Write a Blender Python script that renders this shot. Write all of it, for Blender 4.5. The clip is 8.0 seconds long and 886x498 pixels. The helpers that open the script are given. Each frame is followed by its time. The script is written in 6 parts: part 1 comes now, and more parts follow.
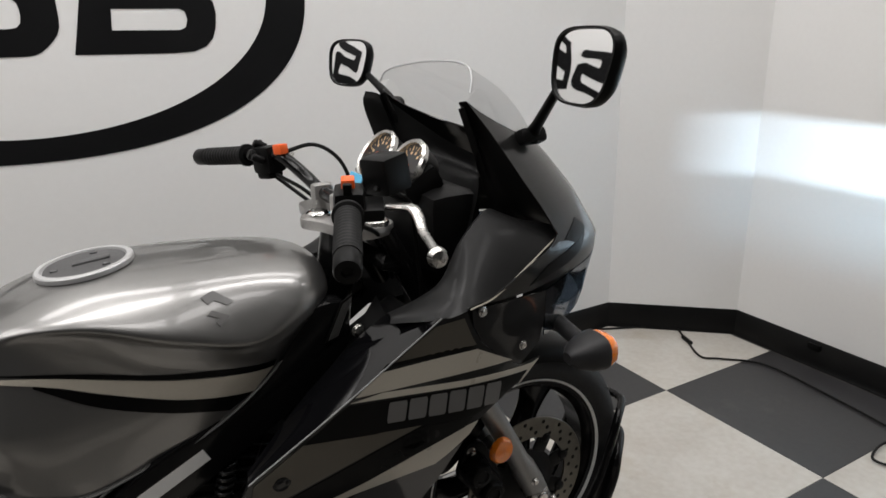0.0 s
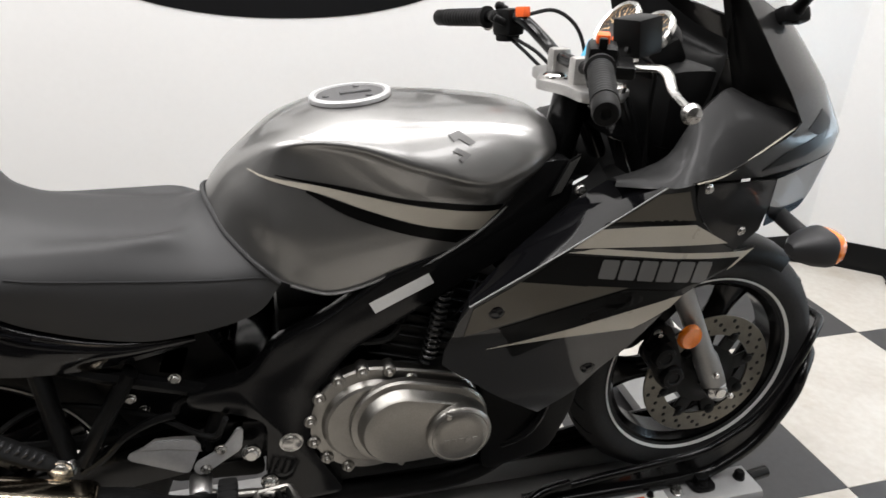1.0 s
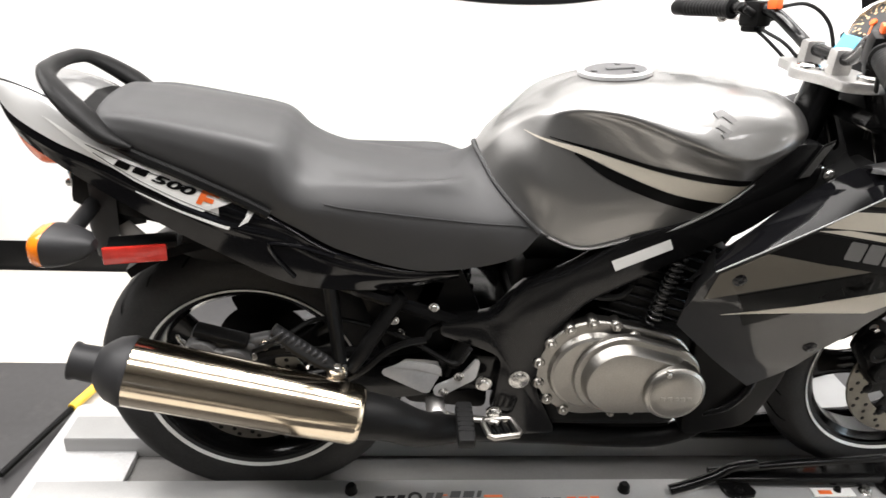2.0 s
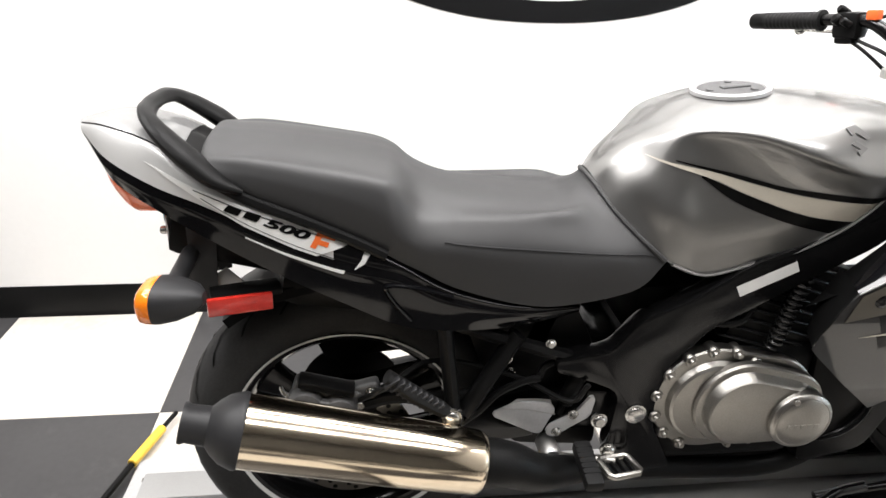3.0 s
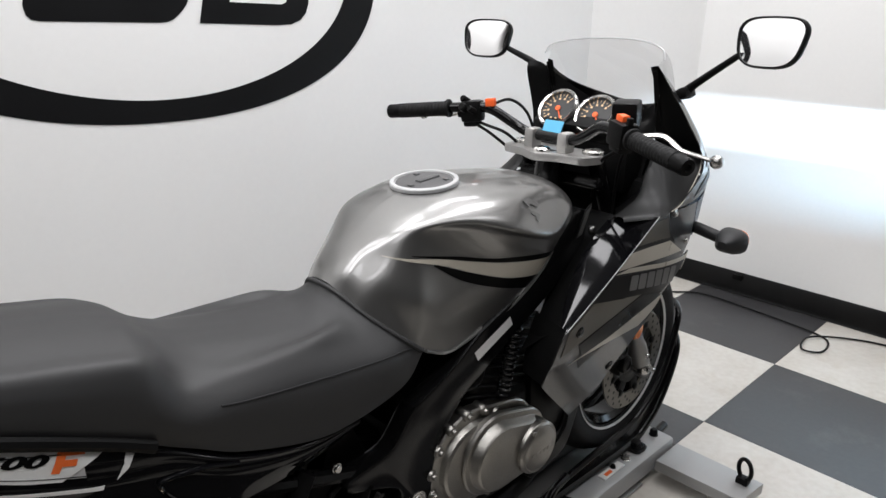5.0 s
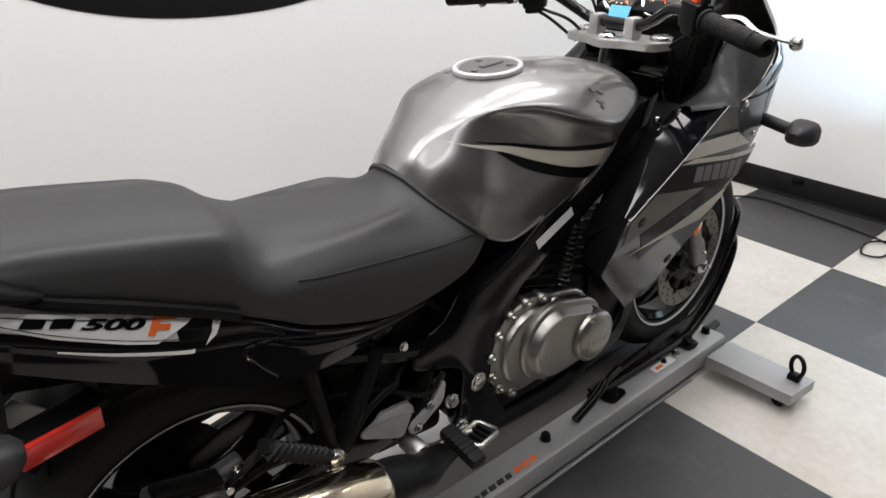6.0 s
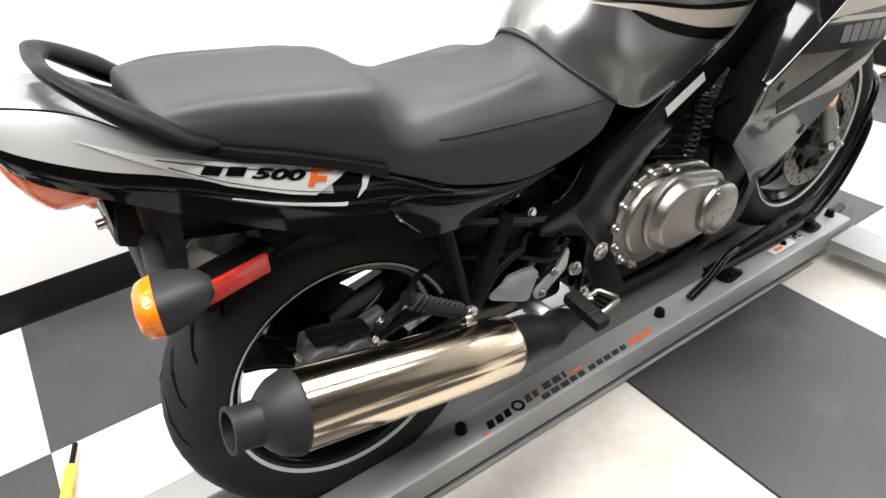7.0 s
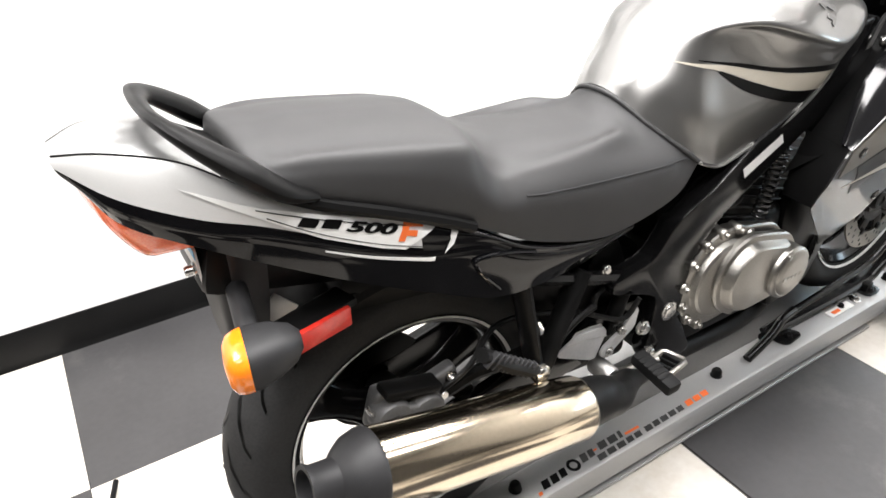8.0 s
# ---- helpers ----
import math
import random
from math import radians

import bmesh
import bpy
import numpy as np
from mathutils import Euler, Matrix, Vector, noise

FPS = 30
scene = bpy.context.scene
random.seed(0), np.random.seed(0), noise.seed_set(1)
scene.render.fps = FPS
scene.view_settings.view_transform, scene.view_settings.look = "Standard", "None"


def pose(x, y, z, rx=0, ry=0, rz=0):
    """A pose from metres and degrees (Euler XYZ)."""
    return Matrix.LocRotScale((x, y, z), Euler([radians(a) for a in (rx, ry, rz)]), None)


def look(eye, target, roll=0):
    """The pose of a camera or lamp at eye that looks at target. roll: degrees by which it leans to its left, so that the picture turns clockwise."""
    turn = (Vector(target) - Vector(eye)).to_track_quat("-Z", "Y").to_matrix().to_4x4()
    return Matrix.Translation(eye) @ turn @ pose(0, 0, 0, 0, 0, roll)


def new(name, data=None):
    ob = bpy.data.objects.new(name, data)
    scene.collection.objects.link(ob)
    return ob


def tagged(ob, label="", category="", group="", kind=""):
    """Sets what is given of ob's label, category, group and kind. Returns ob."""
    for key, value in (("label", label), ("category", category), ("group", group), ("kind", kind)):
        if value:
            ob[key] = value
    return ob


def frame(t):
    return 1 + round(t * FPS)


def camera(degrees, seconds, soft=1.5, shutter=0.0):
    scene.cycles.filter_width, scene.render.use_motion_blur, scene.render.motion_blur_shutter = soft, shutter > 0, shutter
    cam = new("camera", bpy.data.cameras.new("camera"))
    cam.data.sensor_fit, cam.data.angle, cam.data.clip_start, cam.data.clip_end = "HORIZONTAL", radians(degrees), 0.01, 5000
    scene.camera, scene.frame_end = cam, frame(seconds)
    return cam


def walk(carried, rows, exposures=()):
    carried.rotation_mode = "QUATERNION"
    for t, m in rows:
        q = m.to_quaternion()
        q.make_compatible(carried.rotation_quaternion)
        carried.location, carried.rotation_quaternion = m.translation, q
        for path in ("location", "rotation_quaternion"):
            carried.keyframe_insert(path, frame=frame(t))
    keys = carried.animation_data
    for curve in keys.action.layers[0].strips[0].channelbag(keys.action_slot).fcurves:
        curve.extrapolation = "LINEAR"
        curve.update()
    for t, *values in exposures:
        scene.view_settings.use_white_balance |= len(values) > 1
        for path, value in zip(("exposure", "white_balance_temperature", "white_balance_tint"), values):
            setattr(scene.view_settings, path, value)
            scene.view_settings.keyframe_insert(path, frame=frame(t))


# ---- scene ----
import collections
from mathutils.bvhtree import BVHTree
from mathutils.geometry import delaunay_2d_cdt

cam = camera(66.5, 8.0, shutter=0.12)
PATH = [
    (0, (0.657, -1.032, 1.287), (1.597, 0.622, 0.67), -1.2),
    (0.5, (0.631, -1.055, 1.251), (1.353, 0.644, 0.481), 0.1),
    (1, (0.533, -1.072, 1.228), (1.007, 0.67, 0.366), 1.9),
    (1.5, (0.406, -1.122, 1.209), (0.731, 0.641, 0.321), 3.1),
    (2, (0.284, -1.176, 1.211), (0.431, 0.612, 0.326), 3.3),
    (2.2, (0.206, -1.194, 1.216), (0.325, 0.622, 0.386), 2.4),
    (3.3, (0.052, -1.011, 1.202), (0.379, 0.769, 0.351), 0.9),
    (3.5, (0.064, -0.968, 1.216), (0.513, 0.781, 0.355), 1.1),
    (4, (0.025, -0.956, 1.232), (0.927, 0.68, 0.518), 3.1),
    (4.2, (-0.054, -0.945, 1.263), (1.061, 0.568, 0.58), 2.1),
    (5.3, (-0.171, -0.901, 1.27), (1.156, 0.445, 0.616), 1.4),
    (5.5, (-0.175, -0.903, 1.257), (1.111, 0.447, 0.531), 1.0),
    (6, (-0.209, -0.898, 1.233), (0.955, 0.464, 0.345), 0.2),
    (6.5, (-0.254, -0.897, 1.205), (0.753, 0.489, 0.173), -2.8),
    (7, (-0.302, -0.894, 1.19), (0.572, 0.51, 0.065), -4.2),
    (7.5, (-0.33, -0.887, 1.196), (0.511, 0.546, 0.082), -4.3),
    (8, (-0.365, -0.808, 1.21), (0.51, 0.659, 0.169), -2.2),
]
TINT = {0.0: 6500, 1.0: 6430, 2.0: 6500, 2.2: 6500, 3.3: 6400, 4.0: 6250, 5.5: 6250, 6.0: 6380, 6.5: 6420, 8.0: 6450}
EXPOSURE = [(0.0, -0.72), (0.5, -0.42), (1.0, 0.2), (1.5, 0.77), (2.0, 1.12), (2.2, 1.12), (3.3, 0.72), (3.5, 0.57), (4.0, 0.26), (4.2, 0.12), (5.3, -0.27), (5.5, -0.27), (6.0, -0.04), (6.5, 0.48), (7.0, 1.02), (7.5, 1.25), (8.0, 1.30)]
walk(cam, [(t, look(eye, target, roll)) for t, eye, target, roll in PATH],
     [(t, e, float(np.interp(t, list(TINT), list(TINT.values()))), 10.0) for t, e in EXPOSURE])

# ---- light ----
world = bpy.data.worlds.new("world")
world.use_nodes = True
world.node_tree.nodes["Background"].inputs[0].default_value = (0.8, 0.85, 1.0, 1)
world.node_tree.nodes["Background"].inputs[1].default_value = 0.3
scene.world = world


def lamp(name, place, target, sx, sy, watts, colour=(1, 1, 1), spread=180):
    data = bpy.data.lights.new(name, "AREA")
    data.shape, data.size, data.size_y = "RECTANGLE", sx, sy
    data.energy, data.color, data.spread = watts, colour, radians(spread)
    ob = new(name, data)
    ob.matrix_world = look(place, target)
    return ob


# rows of ceiling panels
for ly, w in ((-1.2, 13.5), (-0.2, 27), (0.6, 19.5)):
    for lx, k in ((-1.3, 1.0), (0.4, 1.05), (1.9, 0.85)):
        lamp("ceiling_panel_lamp", (lx, ly, 2.84), (lx, ly, 0), 1.3, 0.34, w * k, (1.0, 0.97, 0.955))
# cool daylight through an unseen, added slot window onto the end wall
lamp("window_daylight", (-4.07, -6.54, 0.84), (-0.80, -3.7, 0.83), 0.9, 0.03, 300, (0.66, 0.84, 1.0), 40)
# extra lamp, added only for the soft glow below that patch
lamp("window_skylight", (-4.07, -6.54, 0.98), (-0.80, -3.7, 0.83), 0.9, 0.26, 130, (0.46, 0.76, 1.0), 40)


# ---- materials ----
def shader(name, base, rough=0.5, metal=0.0, var=0.12, scale=6.0, fine=90.0, bump=0.03, coat=0.0, tint=None, rvar=0.12, stretch=None, spec=0.5, size=0.002):
    """A painted or plain surface with broad and fine variation, uneven gloss and a fine relief."""
    m = bpy.data.materials.new(name)
    m.use_nodes = True
    nt = m.node_tree
    n, l = nt.nodes, nt.links
    b = n["Principled BSDF"]
    tc, mp = n.new("ShaderNodeTexCoord"), n.new("ShaderNodeMapping")
    l.new(tc.outputs["Object"], mp.inputs[0])
    if stretch:
        mp.inputs["Scale"].default_value = stretch
    big, small = n.new("ShaderNodeTexNoise"), n.new("ShaderNodeTexNoise")
    big.inputs["Scale"].default_value, small.inputs["Scale"].default_value = scale, fine
    big.inputs["Detail"].default_value, small.inputs["Detail"].default_value = 5, 3
    l.new(mp.outputs[0], big.inputs["Vector"])
    l.new(mp.outputs[0], small.inputs["Vector"])
    mixf = n.new("ShaderNodeMix")
    mixf.inputs["Factor"].default_value = 0.35
    l.new(big.outputs["Fac"], mixf.inputs[2])
    l.new(small.outputs["Fac"], mixf.inputs[3])
    ramp = n.new("ShaderNodeValToRGB")
    other = tint or tuple(c * (1 - var * 2) for c in base)
    ramp.color_ramp.elements[0].position, ramp.color_ramp.elements[1].position = 0.34, 0.62
    ramp.color_ramp.elements[0].color = (*other, 1)
    ramp.color_ramp.elements[1].color = (*base, 1)
    l.new(mixf.outputs[0], ramp.inputs[0])
    l.new(ramp.outputs[0], b.inputs["Base Color"])
    mr = n.new("ShaderNodeMapRange")
    mr.inputs["From Min"].default_value, mr.inputs["From Max"].default_value = 0.3, 0.7
    mr.inputs["To Min"].default_value, mr.inputs["To Max"].default_value = max(0.02, rough * (1 - rvar)), min(1, rough * (1 + rvar))
    l.new(big.outputs["Fac"], mr.inputs[0])
    l.new(mr.outputs[0], b.inputs["Roughness"])
    b.inputs["Metallic"].default_value = metal
    b.inputs["Specular IOR Level"].default_value = spec
    b.inputs["Coat Weight"].default_value = coat
    b.inputs["Coat Roughness"].default_value = 0.05
    if bump:
        bp = n.new("ShaderNodeBump")
        bp.inputs["Strength"].default_value, bp.inputs["Distance"].default_value = bump, size
        l.new(small.outputs["Fac"], bp.inputs["Height"])
        l.new(bp.outputs[0], b.inputs["Normal"])
    return m


def flakes(m, scale=900.0, amount=0.05, tone=0.40):
    """Metal flakes: fine sparkle in the roughness of a paint."""
    n, l = m.node_tree.nodes, m.node_tree.links
    b = n["Principled BSDF"]
    v, mr = n.new("ShaderNodeTexVoronoi"), n.new("ShaderNodeMapRange")
    v.inputs["Scale"].default_value = scale
    tc = n.new("ShaderNodeTexCoord")
    l.new(tc.outputs["Object"], v.inputs["Vector"])
    l.new(v.outputs["Color"], mr.inputs[0])
    mr.inputs["To Min"].default_value, mr.inputs["To Max"].default_value = tone - amount, tone + amount
    l.new(mr.outputs[0], b.inputs["Roughness"])
    return m


SILVER = flakes(shader("grey_metallic_paint", (0.235, 0.232, 0.226), 0.40, 0.9, 0.03, 2.5, 500, 0.0, 0.6), tone=0.33)
TAILSILVER = flakes(shader("silver_metallic_paint", (0.60, 0.60, 0.59), 0.34, 0.14, 0.03, 2.5, 500, 0.0, 0.8))
TAILGREY = flakes(shader("tail_grey_metallic_paint", (0.22, 0.22, 0.218), 0.34, 0.55, 0.03, 2.5, 500, 0.0, 0.8))
DARK = flakes(shader("dark_grey_metallic_paint", (0.0085, 0.0083, 0.0080), 0.36, 0.3, 0.05, 3, 500, 0.0, 0.65, spec=0.2), tone=0.46)
DARKSATIN = flakes(shader("dark_grey_satin_paint", (0.015, 0.015, 0.015), 0.42, 0.3, 0.05, 3, 500, 0.0, 0.06, spec=0.3), tone=0.5)
MID = flakes(shader("mid_grey_metallic_paint", (0.088, 0.079, 0.063), 0.36, 0.35, 0.05, 3, 500, 0.0, 0.12, spec=0.25))
BLACK = shader("black_gloss_paint", (0.003, 0.003, 0.0035), 0.06, 0, 0.1, 4, 300, 0.0, 0.0, spec=0.32)
BLACKDECAL = shader("black_decal_film", (0.003, 0.003, 0.003), 0.3, 0, 0.1, 6, 300, 0.0, 0.0, spec=0.10)
TAN = shader("pale_decal_film", (0.47, 0.435, 0.365), 0.3, 0.1, 0.04, 6, 300, 0.0, 0.2, spec=0.35)
LETTERS = shader("grey_letter_film", (0.115, 0.113, 0.110), 0.35, 0.2, 0.04, 6, 300, 0.0, 0.15)
RAILPRINT = shader("dark_grey_rail_print", (0.030, 0.030, 0.030), 0.4, 0, 0.05, 20, 300, 0.0)
WHITEFILM = shader("white_label_film", (0.80, 0.80, 0.78), 0.4, 0, 0.03, 20, 300, 0.0)
ORANGEFILM = shader("orange_letter_film", (0.85, 0.16, 0.03), 0.4, 0, 0.04, 20, 300, 0.0)
VINYL = shader("black_seat_vinyl", (0.019, 0.019, 0.0195), 0.60, 0, 0.10, 5, 1400, 0.20, 0, size=0.0006, spec=0.55)
PLASTIC = shader("black_satin_plastic", (0.006, 0.006, 0.006), 0.36, 0, 0.15, 9, 700, 0.06, size=0.0008, spec=0.09)
GREYPLASTIC = shader("grey_black_plastic", (0.020, 0.020, 0.021), 0.48, 0, 0.15, 9, 600, 0.08, size=0.0008, spec=0.3)
FRAME = shader("black_frame_enamel", (0.0055, 0.0055, 0.0057), 0.16, 0, 0.2, 12, 260, 0.03, 0.0, spec=0.24)
RUBBER = shader("tyre_rubber", (0.034, 0.034, 0.034), 0.7, 0, 0.2, 14, 220, 0.12, spec=0.18)
GRIP = shader("grip_rubber", (0.005, 0.005, 0.005), 0.6, 0, 0.15, 20, 900, 0.15, spec=0.2)
RIMCHROME = shader("satin_chrome", (0.62, 0.61, 0.59), 0.24, 1, 0.03, 8, 200, 0.0)
CHROME = shader("chrome", (0.78, 0.77, 0.75), 0.08, 1, 0.03, 8, 200, 0.0)
MUFFLER = shader("polished_steel", (0.68, 0.585, 0.45), 0.14, 1, 0.08, 5, 160, 0.02)
ALLOY = shader("brushed_engine_alloy", (0.335, 0.322, 0.298), 0.38, 1, 0.12, 12, 420, 0.06)
CAST = shader("cast_alloy", (0.50, 0.49, 0.475), 0.42, 0.9, 0.12, 16, 300, 0.10)
DARKCAST = shader("dark_cast_metal", (0.006, 0.006, 0.006), 0.45, 0.1, 0.25, 18, 260, 0.12, spec=0.12)
CALIPER = shader("grey_anodised_caliper", (0.11, 0.11, 0.111), 0.45, 0.3, 0.15, 18, 260, 0.10, spec=0.3)
STEEL = shader("zinc_bolt_steel", (0.55, 0.54, 0.52), 0.26, 1, 0.1, 40, 400, 0.03)
DISC = shader("brake_disc_steel", (0.15, 0.14, 0.12), 0.34, 1, 0.15, 30, 300, 0.03)
FORKGREY = shader("grey_fork_paint", (0.30, 0.295, 0.285), 0.40, 0.7, 0.10, 16, 300, 0.06)
RAIL = shader("dolly_silver_powder_coat", (0.36, 0.36, 0.355), 0.38, 0.3, 0.08, 5, 500, 0.06)
CHANNEL = shader("dolly_worn_grey_deck", (0.15, 0.147, 0.142), 0.5, 0.3, 0.08, 7, 120, 0.06)
PALEPAD = shader("pale_deck_plate", (0.52, 0.52, 0.52), 0.45, 0.3, 0.1, 7, 150, 0.05)
AMBER = shader("amber_lens_plastic", (0.90, 0.22, 0.01), 0.15, 0, 0.1, 60, 400, 0.08, 0.4)
RED = shader("red_lens_plastic", (0.55, 0.03, 0.02), 0.2, 0, 0.12, 80, 500, 0.10, 0.4)
REDORANGE = shader("red_orange_lens", (1.0, 0.30, 0.12), 0.15, 0, 0.12, 14, 400, 0.06, 0.4, tint=(0.95, 0.11, 0.04))
SWITCH = shader("orange_switch_plastic", (0.90, 0.13, 0.02), 0.4, 0, 0.06, 40, 400, 0.0)
BLUE = shader("blue_tag_film", (0.13, 0.50, 0.78), 0.45, 0, 0.05, 40, 400, 0.0)
YELLOW = shader("yellow_handle_plastic", (0.80, 0.52, 0.05), 0.4, 0, 0.1, 20, 300, 0.03)
DIAL = shader("dial_face_print", (0.03, 0.03, 0.03), 0.5, 0, 0.05, 30, 300, 0.0)
DIALMARK = shader("dial_mark_print", (0.80, 0.55, 0.30), 0.5, 0, 0.05, 30, 300, 0.0)
# for the unseen walls: dark, to keep fill light off the bike
FARWALL = shader("dark_unseen_wall", (0.045, 0.044, 0.043), 0.6, 0, 0.05, 1.4, 60, 0.05, 0, size=0.003)
WALL = shader("white_wall_paint", (0.80, 0.795, 0.78), 0.55, 0, 0.015, 1.4, 60, 0.05, 0, size=0.003)
SIGN = shader("black_wall_paint", (0.006, 0.006, 0.0065), 0.5, 0, 0.1, 3, 120, 0.05, spec=0.15)
BASEBOARD = shader("black_rubber_baseboard", (0.006, 0.006, 0.006), 0.34, 0, 0.2, 8, 150, 0.05, spec=0.2)
CEILING = shader("grey_ceiling", (0.22, 0.22, 0.215), 0.8, 0, 0.03, 2, 60, 0.05)
TILEW = shader("white_marbled_tile", (0.56, 0.535, 0.49), 0.32, 0, 0.06, 4.5, 45, 0.02, 0, tint=(0.46, 0.425, 0.375))
TILED = shader("dark_grey_tile", (0.042, 0.041, 0.042), 0.36, 0, 0.12, 4.0, 60, 0.02, 0, tint=(0.031, 0.030, 0.031))
GROUT = shader("tile_joint", (0.16, 0.15, 0.14), 0.8, 0, 0.2, 10, 90, 0.05)
COIL = shader("spiral_sleeve_plastic", (0.012, 0.012, 0.012), 0.22, 0, 0.1, 30, 300, 0.0, spec=0.6)
CABLE = shader("black_cable_sheath", (0.007, 0.007, 0.007), 0.4, 0, 0.1, 30, 300, 0.03, spec=0.2)


def per_tile(m):
    """Each tile a little lighter or darker than its neighbour."""
    n, l = m.node_tree.nodes, m.node_tree.links
    b = n["Principled BSDF"]
    link = b.inputs["Base Color"].links[0].from_socket
    oi, mr, hsv = n.new("ShaderNodeObjectInfo"), n.new("ShaderNodeMapRange"), n.new("ShaderNodeHueSaturation")
    mr.inputs["To Min"].default_value, mr.inputs["To Max"].default_value = 0.94, 1.06
    l.new(oi.outputs["Random"], mr.inputs[0])
    l.new(mr.outputs[0], hsv.inputs["Value"])
    l.new(link, hsv.inputs["Color"])
    l.new(hsv.outputs[0], b.inputs["Base Color"])


def marks(m, colour):
    """Brownish scuffs and dirt with ragged outlines."""
    n, l = m.node_tree.nodes, m.node_tree.links
    b = n["Principled BSDF"]
    link = b.inputs["Base Color"].links[0].from_socket
    geo, noise, ramp, mix = n.new("ShaderNodeNewGeometry"), n.new("ShaderNodeTexNoise"), n.new("ShaderNodeValToRGB"), n.new("ShaderNodeMix")
    mix.data_type = "RGBA"
    noise.inputs["Scale"].default_value, noise.inputs["Detail"].default_value, noise.inputs["Roughness"].default_value = 2.6, 9, 0.72
    l.new(geo.outputs["Position"], noise.inputs["Vector"])
    ramp.color_ramp.elements[0].position, ramp.color_ramp.elements[1].position = 0.56, 0.74
    ramp.color_ramp.elements[0].color, ramp.color_ramp.elements[1].color = (0, 0, 0, 1), (0.55, 0.55, 0.55, 1)
    l.new(noise.outputs["Fac"], ramp.inputs[0])
    l.new(ramp.outputs[0], mix.inputs["Factor"])
    l.new(link, mix.inputs[6])
    mix.inputs[7].default_value = (*colour, 1)
    l.new(mix.outputs[2], b.inputs["Base Color"])


per_tile(TILEW)
marks(TILEW, (0.40, 0.33, 0.24))
marks(TILED, (0.105, 0.102, 0.098))
per_tile(TILED)


def thin_clear(name, colour, gloss):
    """A thin clear sheet: it lets most light straight through and mirrors a little."""
    m = bpy.data.materials.new(name)
    m.use_nodes = True
    n, l = m.node_tree.nodes, m.node_tree.links
    n.remove(n["Principled BSDF"])
    a, b, mix = n.new("ShaderNodeBsdfTransparent"), n.new("ShaderNodeBsdfGlossy"), n.new("ShaderNodeMixShader")
    a.inputs[0].default_value = (*colour, 1)
    b.inputs["Roughness"].default_value = 0.05
    mix.inputs[0].default_value = gloss
    l.new(a.outputs[0], mix.inputs[1])
    l.new(b.outputs[0], mix.inputs[2])
    l.new(mix.outputs[0], n["Material Output"].inputs[0])
    return m


SCREEN = thin_clear("clear_screen", (0.90, 0.90, 0.90), 0.07)
LENS = thin_clear("headlight_glass", (0.32, 0.38, 0.45), 0.34)
MIRROR = shader("mirror_glass", (0.92, 0.92, 0.92), 0.03, 1, 0.0, 5, 50, 0.0, rvar=0)

# ---- mesh tools ----
ORIGIN = {}


def part(name, bm, material, parent=None, label="", sharp=40):
    """Links a bmesh, built in world places, as one mesh under a thing or a part."""
    o = ORIGIN.get(parent.name, Vector()) if parent else Vector()
    if o.length:
        bmesh.ops.translate(bm, verts=bm.verts, vec=-o)
    bmesh.ops.recalc_face_normals(bm, faces=bm.faces)
    me = bpy.data.meshes.new(name)
    bm.to_mesh(me)
    bm.free()
    me.materials.append(material)
    me.shade_smooth()
    me.set_sharp_from_angle(angle=radians(sharp))
    ob = new(name, me)
    if parent:
        ob.parent = parent
        ORIGIN[ob.name] = o
    if label:
        tagged(ob, label)
    return ob


def thing(name, place, label, category, group=""):
    ob = new(name)
    ob.empty_display_size = 0.05
    ob.location = place
    ORIGIN[ob.name] = Vector(place)
    return tagged(ob, label, category, group)


def catmull(pts, n):
    """n points evenly over a smooth line through pts."""
    p = np.array(pts, float)
    k = len(p)
    if k == 2:
        return p[0] + (p[1] - p[0]) * np.linspace(0, 1, n)[:, None]
    e = np.vstack([2 * p[0] - p[1], p, 2 * p[-1] - p[-2]])
    out = []
    for t in np.linspace(0, k - 1, n):
        i = min(int(t), k - 2)
        f = t - i
        a, b, c, d = e[i], e[i + 1], e[i + 2], e[i + 3]
        out.append(0.5 * (2 * b + (c - a) * f + (2 * a - 5 * b + 4 * c - d) * f * f + (3 * b - a - 3 * c + d) * f ** 3))
    return np.array(out)


def grid(bm, rows, close_u=False, close_v=False):
    """A quad net over rows of points."""
    vs = [[bm.verts.new(p) for p in r] for r in rows]
    nu, nv = len(vs), len(vs[0])
    for i in range(nu if close_u else nu - 1):
        for j in range(nv if close_v else nv - 1):
            q = [vs[i][j], vs[(i + 1) % nu][j], vs[(i + 1) % nu][(j + 1) % nv], vs[i][(j + 1) % nv]]
            if len(set(q)) == 4:
                bm.faces.new(q)
    return vs


def smooth_net(sections, nu, nv):
    a = np.array(sections, float)
    rows = np.array([catmull(s, nv) for s in a])
    return np.array([catmull(rows[:, j], nu) for j in range(nv)]).transpose(1, 0, 2)


def relax(net, times):
    """Evens out small waves, keeping the border where it is."""
    net = net.copy()
    for _ in range(times):
        mid = (net[:-2, 1:-1] + net[2:, 1:-1] + net[1:-1, :-2] + net[1:-1, 2:]) / 4
        first = (net[:-2, 0] + net[2:, 0]) / 2
        net[1:-1, 1:-1] = net[1:-1, 1:-1] * .4 + mid * .6
        net[1:-1, 0] = net[1:-1, 0] * .4 + first * .6
    return net


def both_sides(net):
    """A net of the right half, from its middle line outward, with its mirror image."""
    left = net[:, :0:-1].copy()
    left[:, :, 1] *= -1
    return np.concatenate([left, net], axis=1)


def cap(bm, ring):
    try:
        bm.faces.new(ring)
    except ValueError:
        pass


